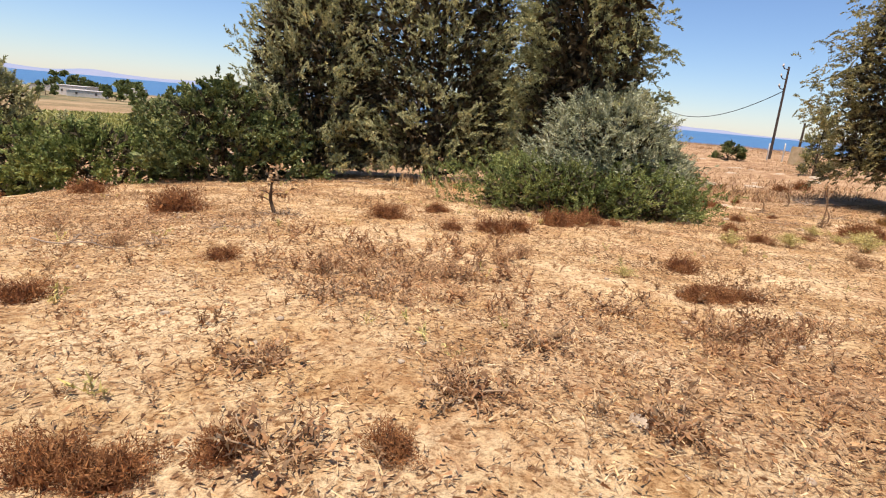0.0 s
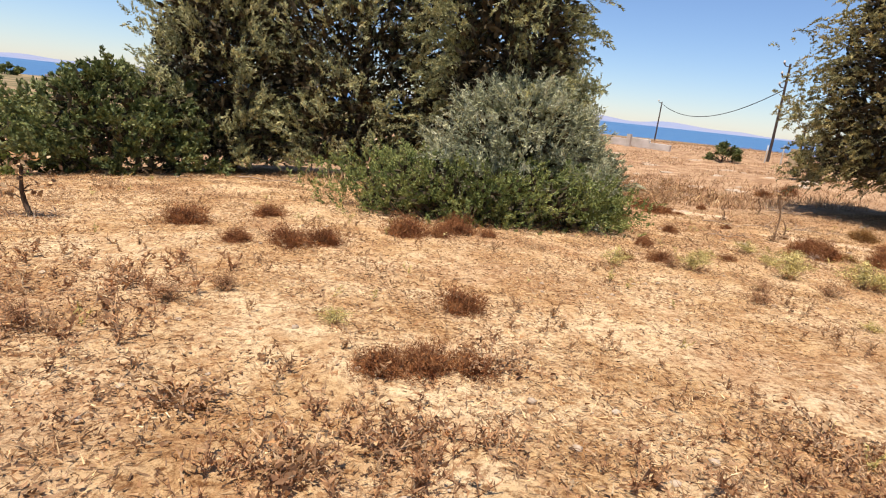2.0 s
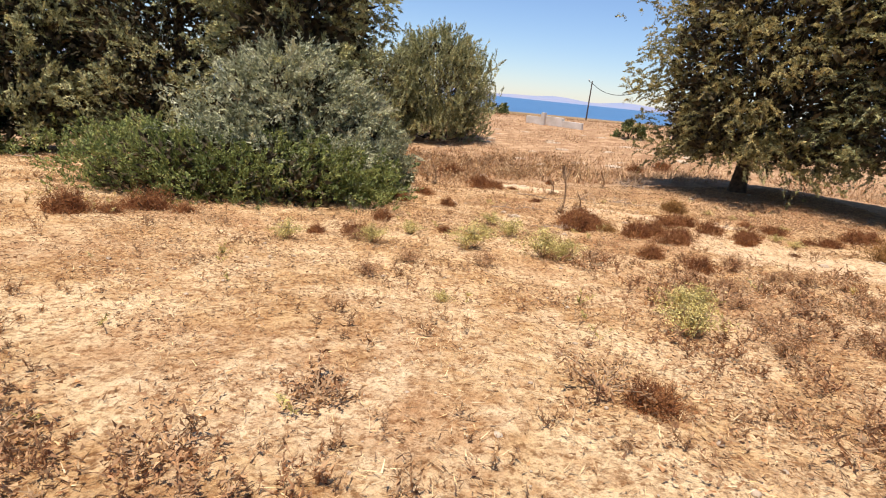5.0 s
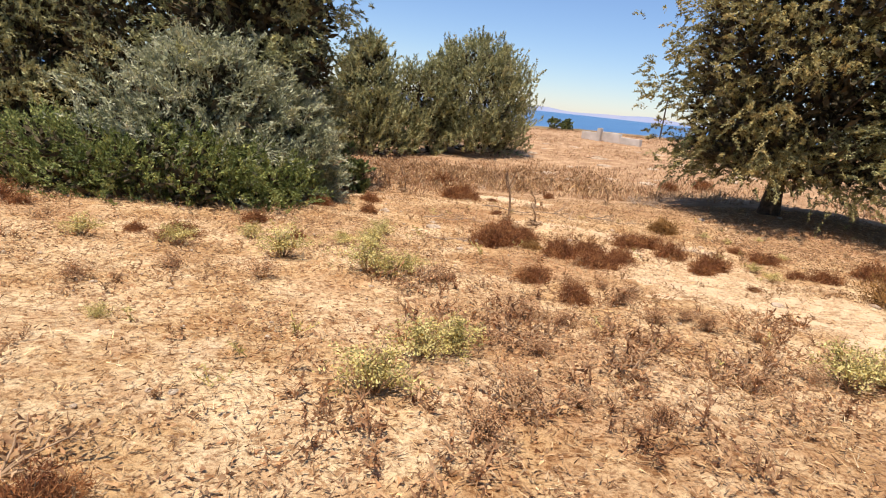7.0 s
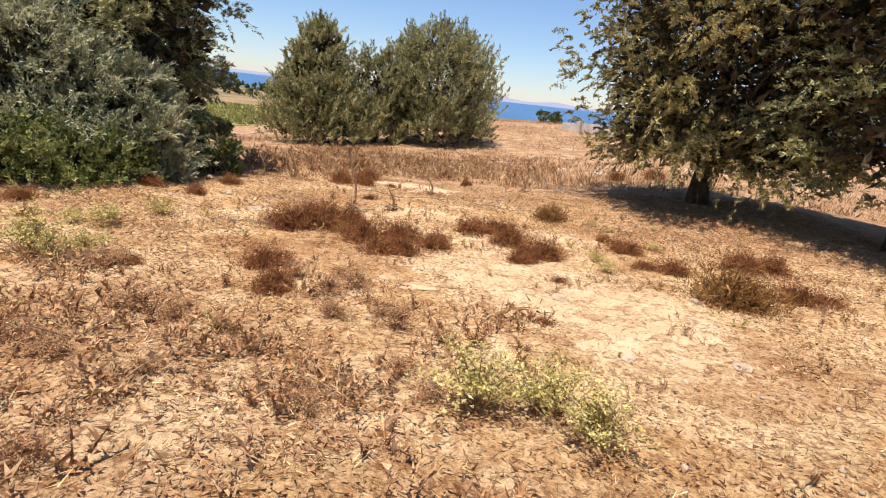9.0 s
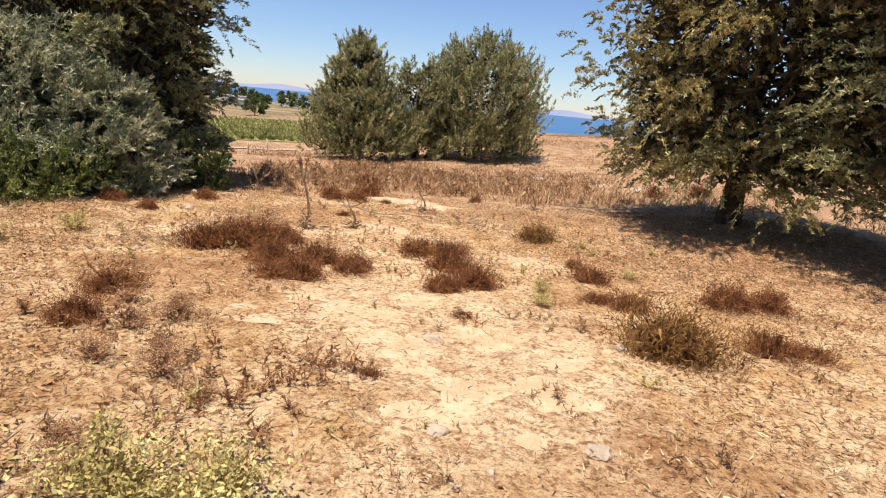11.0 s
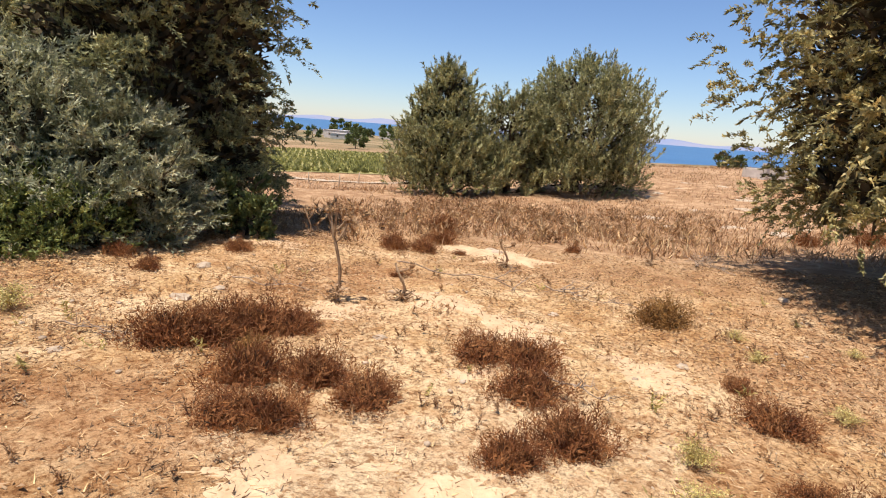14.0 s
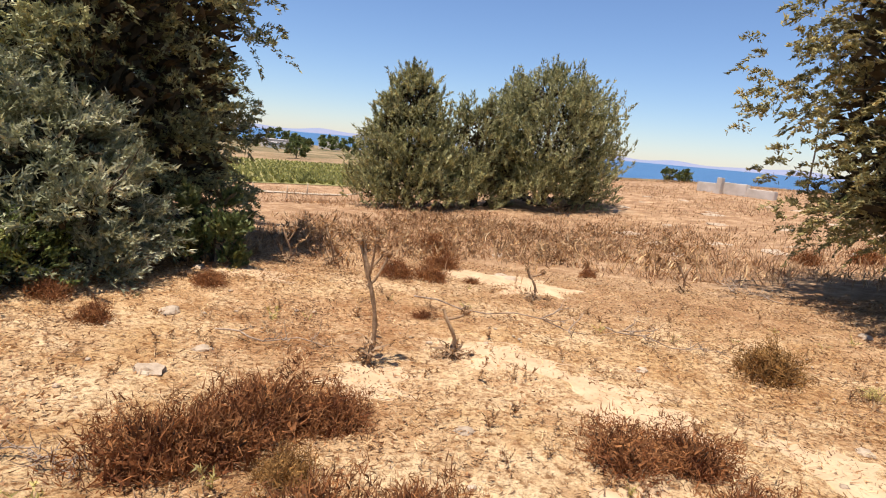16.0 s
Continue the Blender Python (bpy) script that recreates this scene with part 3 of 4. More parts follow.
def cable(name, a, b, sag, label, rad=0.02, group=""):
    t = np.linspace(0, 1, 24)[:, None]
    pts = np.array(a) * (1 - t) + np.array(b) * t
    pts[:, 2] -= sag * 4 * (t * (1 - t))[:, 0]
    tagged(new(name, sheet(name, *tube(pts, np.full(24, rad), 5), MAT_WIRE, True)), label, "cable", group)


def utility_pole(x, y, top, lean, label, arms):
    g = height(x, y)
    ob = root("utility_pole", x, y, g - 0.3, label, "utility pole", "poles on the crest")
    h = top - g + 0.3
    tt = np.linspace(0, 1, 6)
    part("shaft", sheet("shaft", *tube(np.stack([lean * tt, 0 * tt, h * tt], -1), 0.095 - 0.03 * tt, 9), MAT_POLE, True), ob)
    for i in range(arms):
        z = h * (0.97 - 0.1 * i)
        q = lean * (z / h)
        part("bracket", sheet("bracket", *tube([(q, 0, z), (q - 0.3, 0, z + 0.05), (q - 0.42, 0, z + 0.22)], [0.03, 0.03, 0.05], 6), MAT_POLE, True), ob)
        v, f = tube([(q - 0.42, 0, z + 0.2), (q - 0.42, 0, z + 0.27), (q - 0.42, 0, z + 0.3), (q - 0.42, 0, z + 0.38)], [0.05, 0.08, 0.05, 0.02], 8)
        part("insulator", sheet("insulator", v, f, MAT_WHITE, True), ob, "pale insulator")


utility_pole(24.9, 38.6, 6.2, -0.1, "tall leaning wooden utility pole with brackets", 3)
utility_pole(28.4, 68.5, 4.2, 0.0, "thin distant wooden utility pole", 1)
utility_pole(26.6, 38.2, 2.6, 0.0, "short thin pole behind a block", 0)
cable("power_cable", (24.8, 38.6, 4.6), (28.4, 68.5, 4.0), 1.6, "sagging dark cable between two poles", 0.03, "cables")
block = new("concrete_block", box_mesh("concrete_block", 0.85, 0.7, 1.25, MAT_CONCRETE, 0.04))
block.matrix_world = pose(25.3, 36.2, height(25.3, 36.2) - 0.1, 0, 3, 20)
tagged(block, "upright ochre concrete block on the crest", "block")


def wall_run(x0, y0, x1, y1, h, label):
    """A low whitewashed wall of uneven bays."""
    L = math.hypot(x1 - x0, y1 - y0)
    n = max(2, int(L / 1.5))
    ob = root("garden_wall", x0, y0, height(x0, y0), label, "wall")
    turn = math.degrees(math.atan2(y1 - y0, x1 - x0))
    for i in range(n):
        q = (i + 0.5) / n
        x, y = x0 + (x1 - x0) * q, y0 + (y1 - y0) * q
        p = part("bay", box_mesh("bay", L / n - 0.01, 0.35, h + 0.12 * math.sin(i * 2.1), MAT_WHITE, 0.03), ob)
        p.matrix_world = pose(x, y, height(x, y) - 0.3, 0, 0, turn)
    p = part("pillar", box_mesh("pillar", 0.3, 0.34, h + 0.35, MAT_WHITE, 0.03), ob)
    p.matrix_world = pose(x0 * 0.72 + x1 * 0.28, y0 * 0.72 + y1 * 0.28 - 0.4, height(x0, y0) - 0.3, 0, 0, turn)


wall_run(16.0, 44.5, 19.4, 41.4, 0.85, "low whitewashed wall with a pillar facing the sea")


def farm_house(x, y, sx, sy, sz, label, turn=0.0):
    g = height(x, y)
    ob = root("farm_house", x, y, g, label, "house", "far farm buildings", turn)
    part("wall", box_mesh("wall", sx, sy, sz, MAT_WHITE, 0.04), ob)
    r = part("roof", box_mesh("roof", sx + 0.3, sy + 0.3, 0.18, MAT_ROOF, 0.03), ob)
    r.location = (0, 0, sz)
    for i in (-1, 1):
        w = part("window", box_mesh("window", 0.7, 0.06, 0.8, MAT_POLE, 0.01), ob)
        w.location = (i * sx * 0.25, -sy / 2 - 0.02, sz * 0.4)



farm_house(-122, 212, 12, 7, 2.2, "long pale farm shed among scrub", 20)
farm_house(-132, 222, 12, 8, 3.5, "low white farm building among scrub", 0)
farm_house(-172, 270, 15, 8, 2.6, "pale greenhouse-like shed in the plain", 15)
farm_house(-150, 300, 10, 8, 4, "distant white house in the plain", -10)
farm_house(-190, 330, 12, 9, 4, "distant pale house in the plain", 5)


def far_tree(x, y, r, h, seed):
    tree("far_tree", x, y, "distant dark green tree on the plain", MAT_LENTISK, seed, height(x, y) + h, r, r, h * 0.12, dome, 90, leaf=(r * 0.26, r * 0.16), broad=True, plume_len=r * 0.35, rise=0.6, per=12, limbs=4, thick=0.15, group="trees on the plain")


frng = random.Random(4)
for i in range(46):
    rr = frng.uniform(115, 420)
    tq = radians(frng.uniform(6, 46))
    far_tree(10 - rr * math.sin(tq), 6 + rr * math.cos(tq), frng.uniform(1.6, 3.6) * (0.7 + rr / 400), frng.uniform(2.0, 4.0) * (0.7 + rr / 500), 100 + i)
far_tree(-184, 298, 5, 9, 160)
far_tree(-178, 303, 4, 8, 161)
far_tree(-158, 312, 5, 8.5, 162)
far_tree(-78, 183, 3.5, 5.5, 163)

# ---------------------------------------------------------------- low growth


def tuft_mesh(seed, blades_n=3900, length=0.13, width=0.021, flat=0.72, loose=0.0):
    """A dense cushion of fine twigs, one unit wide from its middle."""
    rng = np.random.default_rng(seed)
    az, q = rng.uniform(0, 2 * math.pi, blades_n), rng.uniform(0, 1, blades_n)
    el = np.arcsin(q ** 0.8)
    lob = 1 + 0.2 * np.sin(az * 2 + seed) + 0.16 * np.sin(az * 5 + seed * 2) + 0.16 * np.sin(el * 7 + seed + az * 3) + 0.1 * rng.normal(size=blades_n)
    rad = (1 - 0.45 * rng.uniform(0, 1, blades_n) ** 2 - length * 0.5) * lob
    d = np.stack([np.cos(az) * np.cos(el), np.sin(az) * np.cos(el), np.sin(el) * flat], -1)
    p = d * rad[:, None] - np.array([0, 0, 0.04])
    w = d * 0.7 + np.array([0, 0, 0.35]) + rng.normal(size=d.shape) * (0.9 + loose)
    v, f = needles(p, w, length * rng.uniform(0.5, 1.5, blades_n), width * rng.uniform(0.6, 1.4, blades_n), rng)
    k = 900
    a2, e2 = rng.uniform(0, 2 * math.pi, k), np.arcsin(rng.uniform(0, 1, k))
    d2 = np.stack([np.cos(a2) * np.cos(e2), np.sin(a2) * np.cos(e2), np.sin(e2) * flat], -1) * rng.uniform(0.1, 0.72, k)[:, None]
    v2, f2 = needles(d2, rng.normal(size=d2.shape) + np.array([0, 0, 0.3]), 0.3, 0.06, rng)
    return joined([(v, f), (v2, f2)])


def stem_mesh(seed, count, rad, hi):
    rng = np.random.default_rng(seed)
    pieces = []
    for k in range(count):
        az, sp = rng.uniform(0, 2 * math.pi), rng.uniform(0.15, 0.8)
        e = np.array([math.cos(az) * sp, math.sin(az) * sp, hi * (1.05 - 0.6 * sp)])
        m = e * [0.5, 0.5, 0.35] + rng.normal(0, 0.05, 3)
        pieces.append(tube([(0, 0, -0.05), m, e], [rad, rad * 0.7, rad * 0.3], 5))
    return joined(pieces)


TUFTS = [sheet("twigs", *tuft_mesh(200 + i), MAT_BROWN) for i in range(5)]
TUFT_OLIVE = [sheet("twigs", *tuft_mesh(210 + i), MAT_OLIVE_TUFT) for i in range(2)]
TUFT_STEMS = [sheet("woody_base", *stem_mesh(220 + i, 16, 0.03, 0.6), MAT_BARK, True) for i in range(2)]


def dwarf_shrub(x, y, r, i, olive=False):
    me = (TUFT_OLIVE if olive else TUFTS)[i % (2 if olive else 5)]
    ob = new("dwarf_shrub")
    ob.empty_display_size = 0.1
    part("foliage", me, ob)
    part("woody_base", TUFT_STEMS[i % 2], ob, "dark woody stems")
    ob.matrix_world = pose(x, y, height(x, y) - 0.02, 0, 0, i * 67) @ Matrix.Diagonal((r * 1.08, r * 0.95, r * (1.2 + 0.15 * math.sin(i)), 1))
    size = "small" if r < 0.2 else "large" if r > 0.36 else "rounded"
    tagged(ob, f"{size} olive-brown cushion shrub on sandy soil" if olive else f"{size} dry reddish-brown cushion shrub on sandy soil", "shrub", "brown cushion shrubs")


NEAR_START = [(-3.08, 7.61, 0.4), (-8.7, 11.2, 0.42), (-9.8, 11.4, 0.4), (-6.49, 11.3, 0.36), (-1.31, 4.4, 0.17), (-2.12, 3.05, 0.2), (-0.22, 1.29, 0.13), (0.36, 1.35, 0.12),
              (-0.72, 1.15, 0.16), (-0.52, 1.13, 0.15), (-0.06, 7.93, 0.3), (0.71, 8.82, 0.23), (0.87, 7.11, 0.2), (1.43, 7.1, 0.23), (1.79, 7.23, 0.23), (3.27, 5.22, 0.2),
              (2.79, 3.96, 0.17), (3.02, 4.04, 0.2), (3.28, 4.08, 0.16), (6.11, 8.47, 0.2)]
BY_BUSH = [(2.64, 8.38, 0.3), (3.09, 8.49, 0.15), (3.32, 9.0, 0.32), (3.8, 8.94, 0.16), (6.62, 11.96, 0.24), (7.17, 13.4, 0.22), (8.16, 18.5, 0.42), (8.88, 16.87, 0.28),
           (6.38, 9.81, 0.19), (5.61, 8.41, 0.15), (8.06, 4.12, 0.19), (7.27, 8.91, 0.13), (9.11, 7.87, 0.1)]
MIDDLE = [(9.55, 10.2, 0.31), (9.7, 10.45, 0.33), (9.75, 10.85, 0.38), (10.06, 11.0, 0.27), (10.79, 9.49, 0.23), (10.97, 9.61, 0.24), (10.48, 10.01, 0.29), (10.87, 10.22, 0.26),
          (11.3, 10.14, 0.24), (11.66, 11.3, 0.28), (12.0, 11.43, 0.28), (12.18, 10.83, 0.28), (12.57, 10.31, 0.26), (12.31, 9.94, 0.2), (13.54, 11.87, 0.15), (13.72, 11.3, 0.24),
          (13.78, 10.42, 0.16), (14.08, 10.3, 0.22), (15.1, 10.98, 0.28), (15.57, 11.19, 0.25), (15.08, 9.56, 0.24), (15.4, 9.61, 0.18), (12.66, 9.23, 0.1), (12.39, 7.79, 0.09), (10.0, 8.41, 0.22), (10.34, 7.75, 0.2)]
BEYOND = [(8.64, 15.4, 0.28), (9.07, 15.64, 0.27), (9.61, 15.99, 0.14), (9.69, 13.64, 0.14), (11.16, 18.0, 0.19), (7.53, 11.62, 0.17), (17.2, 23.5, 0.4), (15.8, 22.8, 0.35)]
i = 0
for bed in (NEAR_START, BY_BUSH, MIDDLE, BEYOND):
    for x, y, r in bed:
        dwarf_shrub(x, y, r, i)
        i += 1
dwarf_shrub(14.27, 9.15, 0.42, 3, True)
dwarf_shrub(12.94, 13.7, 0.36, 4, True)
dwarf_shrub(10.13, 10.39, 0.19, 5, True)


def leafy_mesh(seed):
    """A loose little bush: wiry stems with small leaves, one unit wide."""
    rng = np.random.default_rng(seed)
    pieces = []
    for k in range(46):
        az, sp = rng.uniform(0, 2 * math.pi), rng.uniform(0.1, 1.0)
        e = np.array([math.cos(az) * sp, math.sin(az) * sp, rng.uniform(0.5, 1.15) * (1.15 - 0.55 * sp)])
        t = np.linspace(0, 1, 5)[:, None]
        pts = e * t + np.array([0, 0, 0.2]) * np.sin(t * math.pi) + rng.normal(0, 0.02, (5, 3)) * t
        n = 32
        s = rng.uniform(0.25, 1.02, n)[:, None]
        p = e * s + np.array([0, 0, 0.2]) * np.sin(s * math.pi) + rng.normal(0, 0.06, (n, 3))
        pieces.append(blades(p, rng.normal(size=(n, 3)) + np.array([0, 0, 0.5]), rng.uniform(0.045, 0.1, n), 0.034, rng))
    return joined(pieces)


LEAFY = [sheet("leaves", *leafy_mesh(230 + i), MAT_YELLOW) for i in range(3)]
LEAFY_STEMS = [sheet("woody_base", *stem_mesh(240 + i, 26, 0.014, 0.9), MAT_WEED, True) for i in range(3)]
for i, (x, y, r) in enumerate([(6.34, 8.0, 0.3), (7.81, 8.86, 0.22), (8.36, 7.73, 0.42), (7.02, 5.87, 0.14), (8.93, 5.35, 0.36), (5.32, 7.96, 0.3), (8.56, 7.72, 0.28), (9.11, 5.88, 0.34), (9.33, 6.0, 0.32), (11.96, 6.37, 0.4),
                               (12.3, 6.5, 0.36), (12.48, 6.2, 0.36), (8.16, 8.86, 0.32), (6.8, 8.69, 0.25), (13.64, 13.46, 0.16), (13.22, 10.49, 0.19), (14.17, 11.66, 0.16), (14.64, 13.43, 0.13),
                               (8.08, 9.9, 0.28), (13.26, 10.04, 0.2), (7.48, 7.87, 0.4), (8.71, 7.93, 0.3), (2.4, 4.6, 0.16), (13.76, 12.7, 0.15)]):
    ob = new("yellow_bush")
    ob.empty_display_size = 0.1
    part("leaves", LEAFY[i % 3], ob)
    part("woody_base", LEAFY_STEMS[i % 3], ob, "thin dry stems")
    ob.matrix_world = pose(x, y, height(x, y) - 0.01, 0, 0, i * 71) @ Matrix.Diagonal((r, r, r * 0.75, 1))
    tagged(ob, "loose yellow-green wiry bush with tiny leaves" if r > 0.25 else "small sparse yellow-green seedling bush", "bush", "yellow-green bushes")


def plant_bank(seed):
    """One dry weed: a stem with crooked side shoots and curled leaves."""
    rng = np.random.default_rng(seed)
    pieces = []
    for k in range(rng.integers(2, 5)):
        h = rng.uniform(0.07, 0.18)
        lean = rng.normal(0, 0.75, 2)
        t = np.linspace(0, 1, 4)[:, None]
        e = np.array([lean[0] * h, lean[1] * h, h])
        st = e * t + rng.normal(0, 0.006, (4, 3)) * t
        pieces.append(needles(st[:-1], st[1:] - st[:-1], np.linalg.norm(st[1:] - st[:-1], axis=1) * 1.25, 0.009, rng))
        n = rng.integers(8, 18)
        s = rng.uniform(0.15, 1, n)[:, None]
        w = rng.normal(size=(n, 3)) + np.array([0, 0, 0.4])
        pieces.append(needles(e * s, w, rng.uniform(0.025, 0.075, n), rng.uniform(0.01, 0.022, n), rng))
    return joined(pieces)


def scatter(name, label, category, mat, banks, x, y, size, rng, lift=0.0):
    vs, fs, n = [], [], 0
    z = land(x, y) + lift
    for i in range(len(x)):
        v, f = banks[i % len(banks)]
        a = rng.uniform(0, 2 * math.pi)
        c, s = math.cos(a) * size[i], math.sin(a) * size[i]
        vs.append(np.stack([v[:, 0] * c - v[:, 1] * s + x[i], v[:, 0] * s + v[:, 1] * c + y[i], v[:, 2] * size[i] + z[i]], -1))
        fs.append(f + n)
        n += len(v)
    tagged(new(name, sheet(name, np.concatenate(vs), np.concatenate(fs), mat)), label, category, kind="stuff")


def spread(rng, n, x0, x1, y0, y1, scale, seed, cut):
    x, y = rng.uniform(x0, x1, n), rng.uniform(y0, y1, n)
    keep = wave(x, y, scale, seed) + rng.normal(0, 0.25, n) > cut
    return x[keep], y[keep]


srng = np.random.default_rng(71)
BANKS = [plant_bank(300 + i) for i in range(14)]
x, y = spread(srng, 6600, -7, 18, 1.2, 16, 2.1, 2, 0.1)
scatter("dry_weeds", "small dry brown weeds scattered over sandy soil", "weeds", MAT_WEED, BANKS, x, y, srng.uniform(0.2, 0.75, len(x)), srng)
x, y = spread(srng, 650, 8.4, 12.4, 3.4, 7.8, 2.6, 5, 0.1)
scatter("dry_weeds", "dense patch of brown withered weeds", "weeds", MAT_WITHER, BANKS, x, y, srng.uniform(0.6, 1.15, len(x)), srng)
x, y = spread(srng, 170, -1.2, 1.4, 3.0, 6.0, 2.3, 5, -0.1)
scatter("dry_weeds", "patch of brown withered weeds", "weeds", MAT_WITHER, BANKS, x, y, srng.uniform(0.6, 1.2, len(x)), srng)
x, y = spread(srng, 900, 2.2, 6.6, 0.9, 3.6, 2.4, 6, -0.05)
scatter("dry_weeds", "reddish-brown withered weeds among straw", "weeds", MAT_WITHER, BANKS, x, y, srng.uniform(0.35, 0.85, len(x)), srng)
x, y = spread(srng, 420, -8, 18, 1.5, 16, 0.9, 9, 0.1)
scatter("green_seedlings", "sparse small yellowish green seedlings", "weeds", MAT_YELLOW, BANKS, x, y, srng.uniform(0.4, 0.9, len(x)), srng)


def litter(name, label, mat, n, seed, lo, hi, wide, cut, lift, follow=0.0):
    rng = np.random.default_rng(seed)
    x, y = rng.uniform(-8, 19, n), -1.4 + 19.4 * rng.uniform(0, 1, n) ** 1.2
    keep = wave(x, y, 1.7, seed) * 0.6 + wave(x, y, 5.3, seed + 2) * 0.5 + follow * cover_and_shade(x, y) + rng.normal(0, 0.25, n) > cut
    x, y = x[keep], y[keep]
    m = len(x)
    az = rng.uniform(0, 2 * math.pi, m)
    way = np.stack([np.cos(az), np.sin(az), rng.normal(0.18, 0.32, m)], -1)
    p = np.stack([x, y, land(x, y) + lift + rng.uniform(0, 0.02, m)], -1)
    v, f = needles(p, way, rng.uniform(lo, hi, m), rng.uniform(wide * 0.6, wide * 1.5, m), rng)
    tagged(new(name, sheet(name, v, f, mat)), label, "litter", kind="stuff")


litter("straw_litter", "pale dry straw lying on the soil", MAT_STRAW, 290000, 81, 0.02, 0.085, 0.0055, -0.1, 0.006, -0.4)
litter("leaf_litter", "brown bits of dead leaves and twigs on the soil", MAT_WEED, 410000, 82, 0.014, 0.065, 0.0095, 0.02, 0.005, 0.9)
litter("twig_litter", "dark short dead twigs on the soil", MAT_TWIG, 210000, 83, 0.015, 0.06, 0.008, 0.05, 0.006, 0.8)
litter("fallen_leaves", "curled pinkish-brown dead leaves lying on the soil", MAT_WITHER, 170000, 84, 0.02, 0.05, 0.018, 0.25, 0.006, 1.0)


def dry_grass(name, label, n, seed, inside, hi, mat, box):
    rng = np.random.default_rng(seed)
    x, y = rng.uniform(box[0], box[1], n), rng.uniform(box[2], box[3], n)
    keep = inside(x, y) + 0.9 * wave(x, y, 1.4, seed) + 0.5 * wave(x, y, 4.1, seed) + rng.normal(0, 0.4, n) > 0.1
    x, y = x[keep], y[keep]
    m = len(x)
    p = np.stack([x, y, land(x, y) - 0.02], -1)
    way = rng.normal(size=(m, 3)) * 0.6 + np.array([0, 0, 0.9])
    v, f = blades(p, way, hi * rng.uniform(0.3, 1.25, m) * np.clip(1.3 - (y - 18) * 0.06, 0.55, 1), rng.uniform(0.012, 0.03, m), rng, 0.3)
    tagged(new(name, sheet(name, v, f, mat)), label, "grass", kind="stuff")


dry_grass("dry_grass", "tall reddish-brown dry grass below lone trees", 40000, 91,
          lambda x, y: np.minimum(np.minimum((y - (12.2 + 0.66 * x)) * 0.4, (30 - y) * 0.4), np.minimum((x - 3.8) * 0.5, (14.2 - x) * 0.3)), 0.2, MAT_DRYGRASS, (3, 15, 14, 31))
dry_grass("dry_grass", "pale upright dry stalks in reddish grass", 900, 94, lambda x, y: 1.2 - np.hypot((x - 10.8) / 2.6, (y - 20.0) / 1.6), 0.5, MAT_STRAW, (7, 14, 17.5, 23))
dry_grass("dry_grass", "short straw-coloured grass behind a low bush", 5000, 92, lambda x, y: 0.5 - np.hypot((x - 2.4) / 2.6, (y - 14.6) / 1.4), 0.4, MAT_STRAW, (-0.5, 5.5, 13, 16.5))
dry_grass("dry_grass", "sparse dry grass along the crest", 46000, 93, lambda x, y: wave(x, y, 0.5, 4) + 0.05, 0.32, MAT_DRYGRASS, (9, 30, 18.5, 46))

dry_grass("dry_grass", "dry brown grass on the far slope towards the sea", 30000, 96, lambda x, y: 0.6 * wave(x, y, 0.3, 5) + 0.1, 0.55, MAT_DRYGRASS, (9, 40, 44, 84))
dry_grass("dry_grass", "dry brown grass on the slope down to a field", 26000, 97, lambda x, y: 0.6 * wave(x, y, 0.4, 7) + 0.1, 0.5, MAT_DRYGRASS, (-26, 4, 26, 46))

x, y = spread(srng, 900, 5, 14, 15.5, 27, 1.7, 3, -0.1)
k = y > 11.8 + 0.66 * x - 0.5
scatter("dry_weeds", "branching dry brown weeds in tall grass", "weeds", MAT_WEED, BANKS, x[k], y[k], srng.uniform(1.2, 2.6, int(k.sum())), srng)
WITHERED = [sheet("leaves", *leafy_mesh(250 + i), MAT_WITHER) for i in range(3)]
WITHERED_AT = [(9.79, 6.94, 0.29), (10.12, 6.84, 0.21), (9.69, 5.48, 0.22), (10.01, 5.48, 0.18), (10.41, 6.09, 0.14), (10.95, 7.29, 0.23), (11.25, 7.48, 0.22), (11.2, 6.04, 0.21),
               (10.77, 7.78, 0.24), (10.65, 6.55, 0.14), (7.56, 7.17, 0.29), (6.12, 8.1, 0.22), (9.87, 6.19, 0.21), (9.51, 6.31, 0.19), (11.53, 6.57, 0.18), (11.73, 7.16, 0.18),
               (10.43, 5.39, 0.18), (11.72, 6.39, 0.2), (10.36, 8.2, 0.25), (10.9, 8.03, 0.28), (11.39, 7.31, 0.25), (10.7, 8.32, 0.16), (6.37, 6.53, 0.24), (6.75, 7.16, 0.23)]
WITHERED_AT += [(9.0, 7.79, 0.28), (0.68, 4.08, 0.25), (-0.35, 3.93, 0.25), (-0.04, 4.1, 0.2), (0.35, 3.19, 0.12), (-0.29, 2.08, 0.15), (0.58, 1.8, 0.17), (-2.38, 4.69, 0.25),
                (-3.66, 5.82, 0.3), (1.24, 4.77, 0.26), (1.5, 5.1, 0.24), (9.51, 5.05, 0.26)]
for i, (x, y, r) in enumerate(WITHERED_AT):
    ob = new("withered_bush")
    ob.empty_display_size = 0.1
    part("leaves", WITHERED[i % 3], ob)
    part("woody_base", LEAFY_STEMS[i % 3], ob)
    ob.matrix_world = pose(x, y, height(x, y) - 0.01, 0, 0, i * 71) @ Matrix.Diagonal((r, r * 0.85, r * 0.6, 1))
    tagged(ob, "small withered pinkish-brown bush on sandy soil", "bush", "withered bushes")


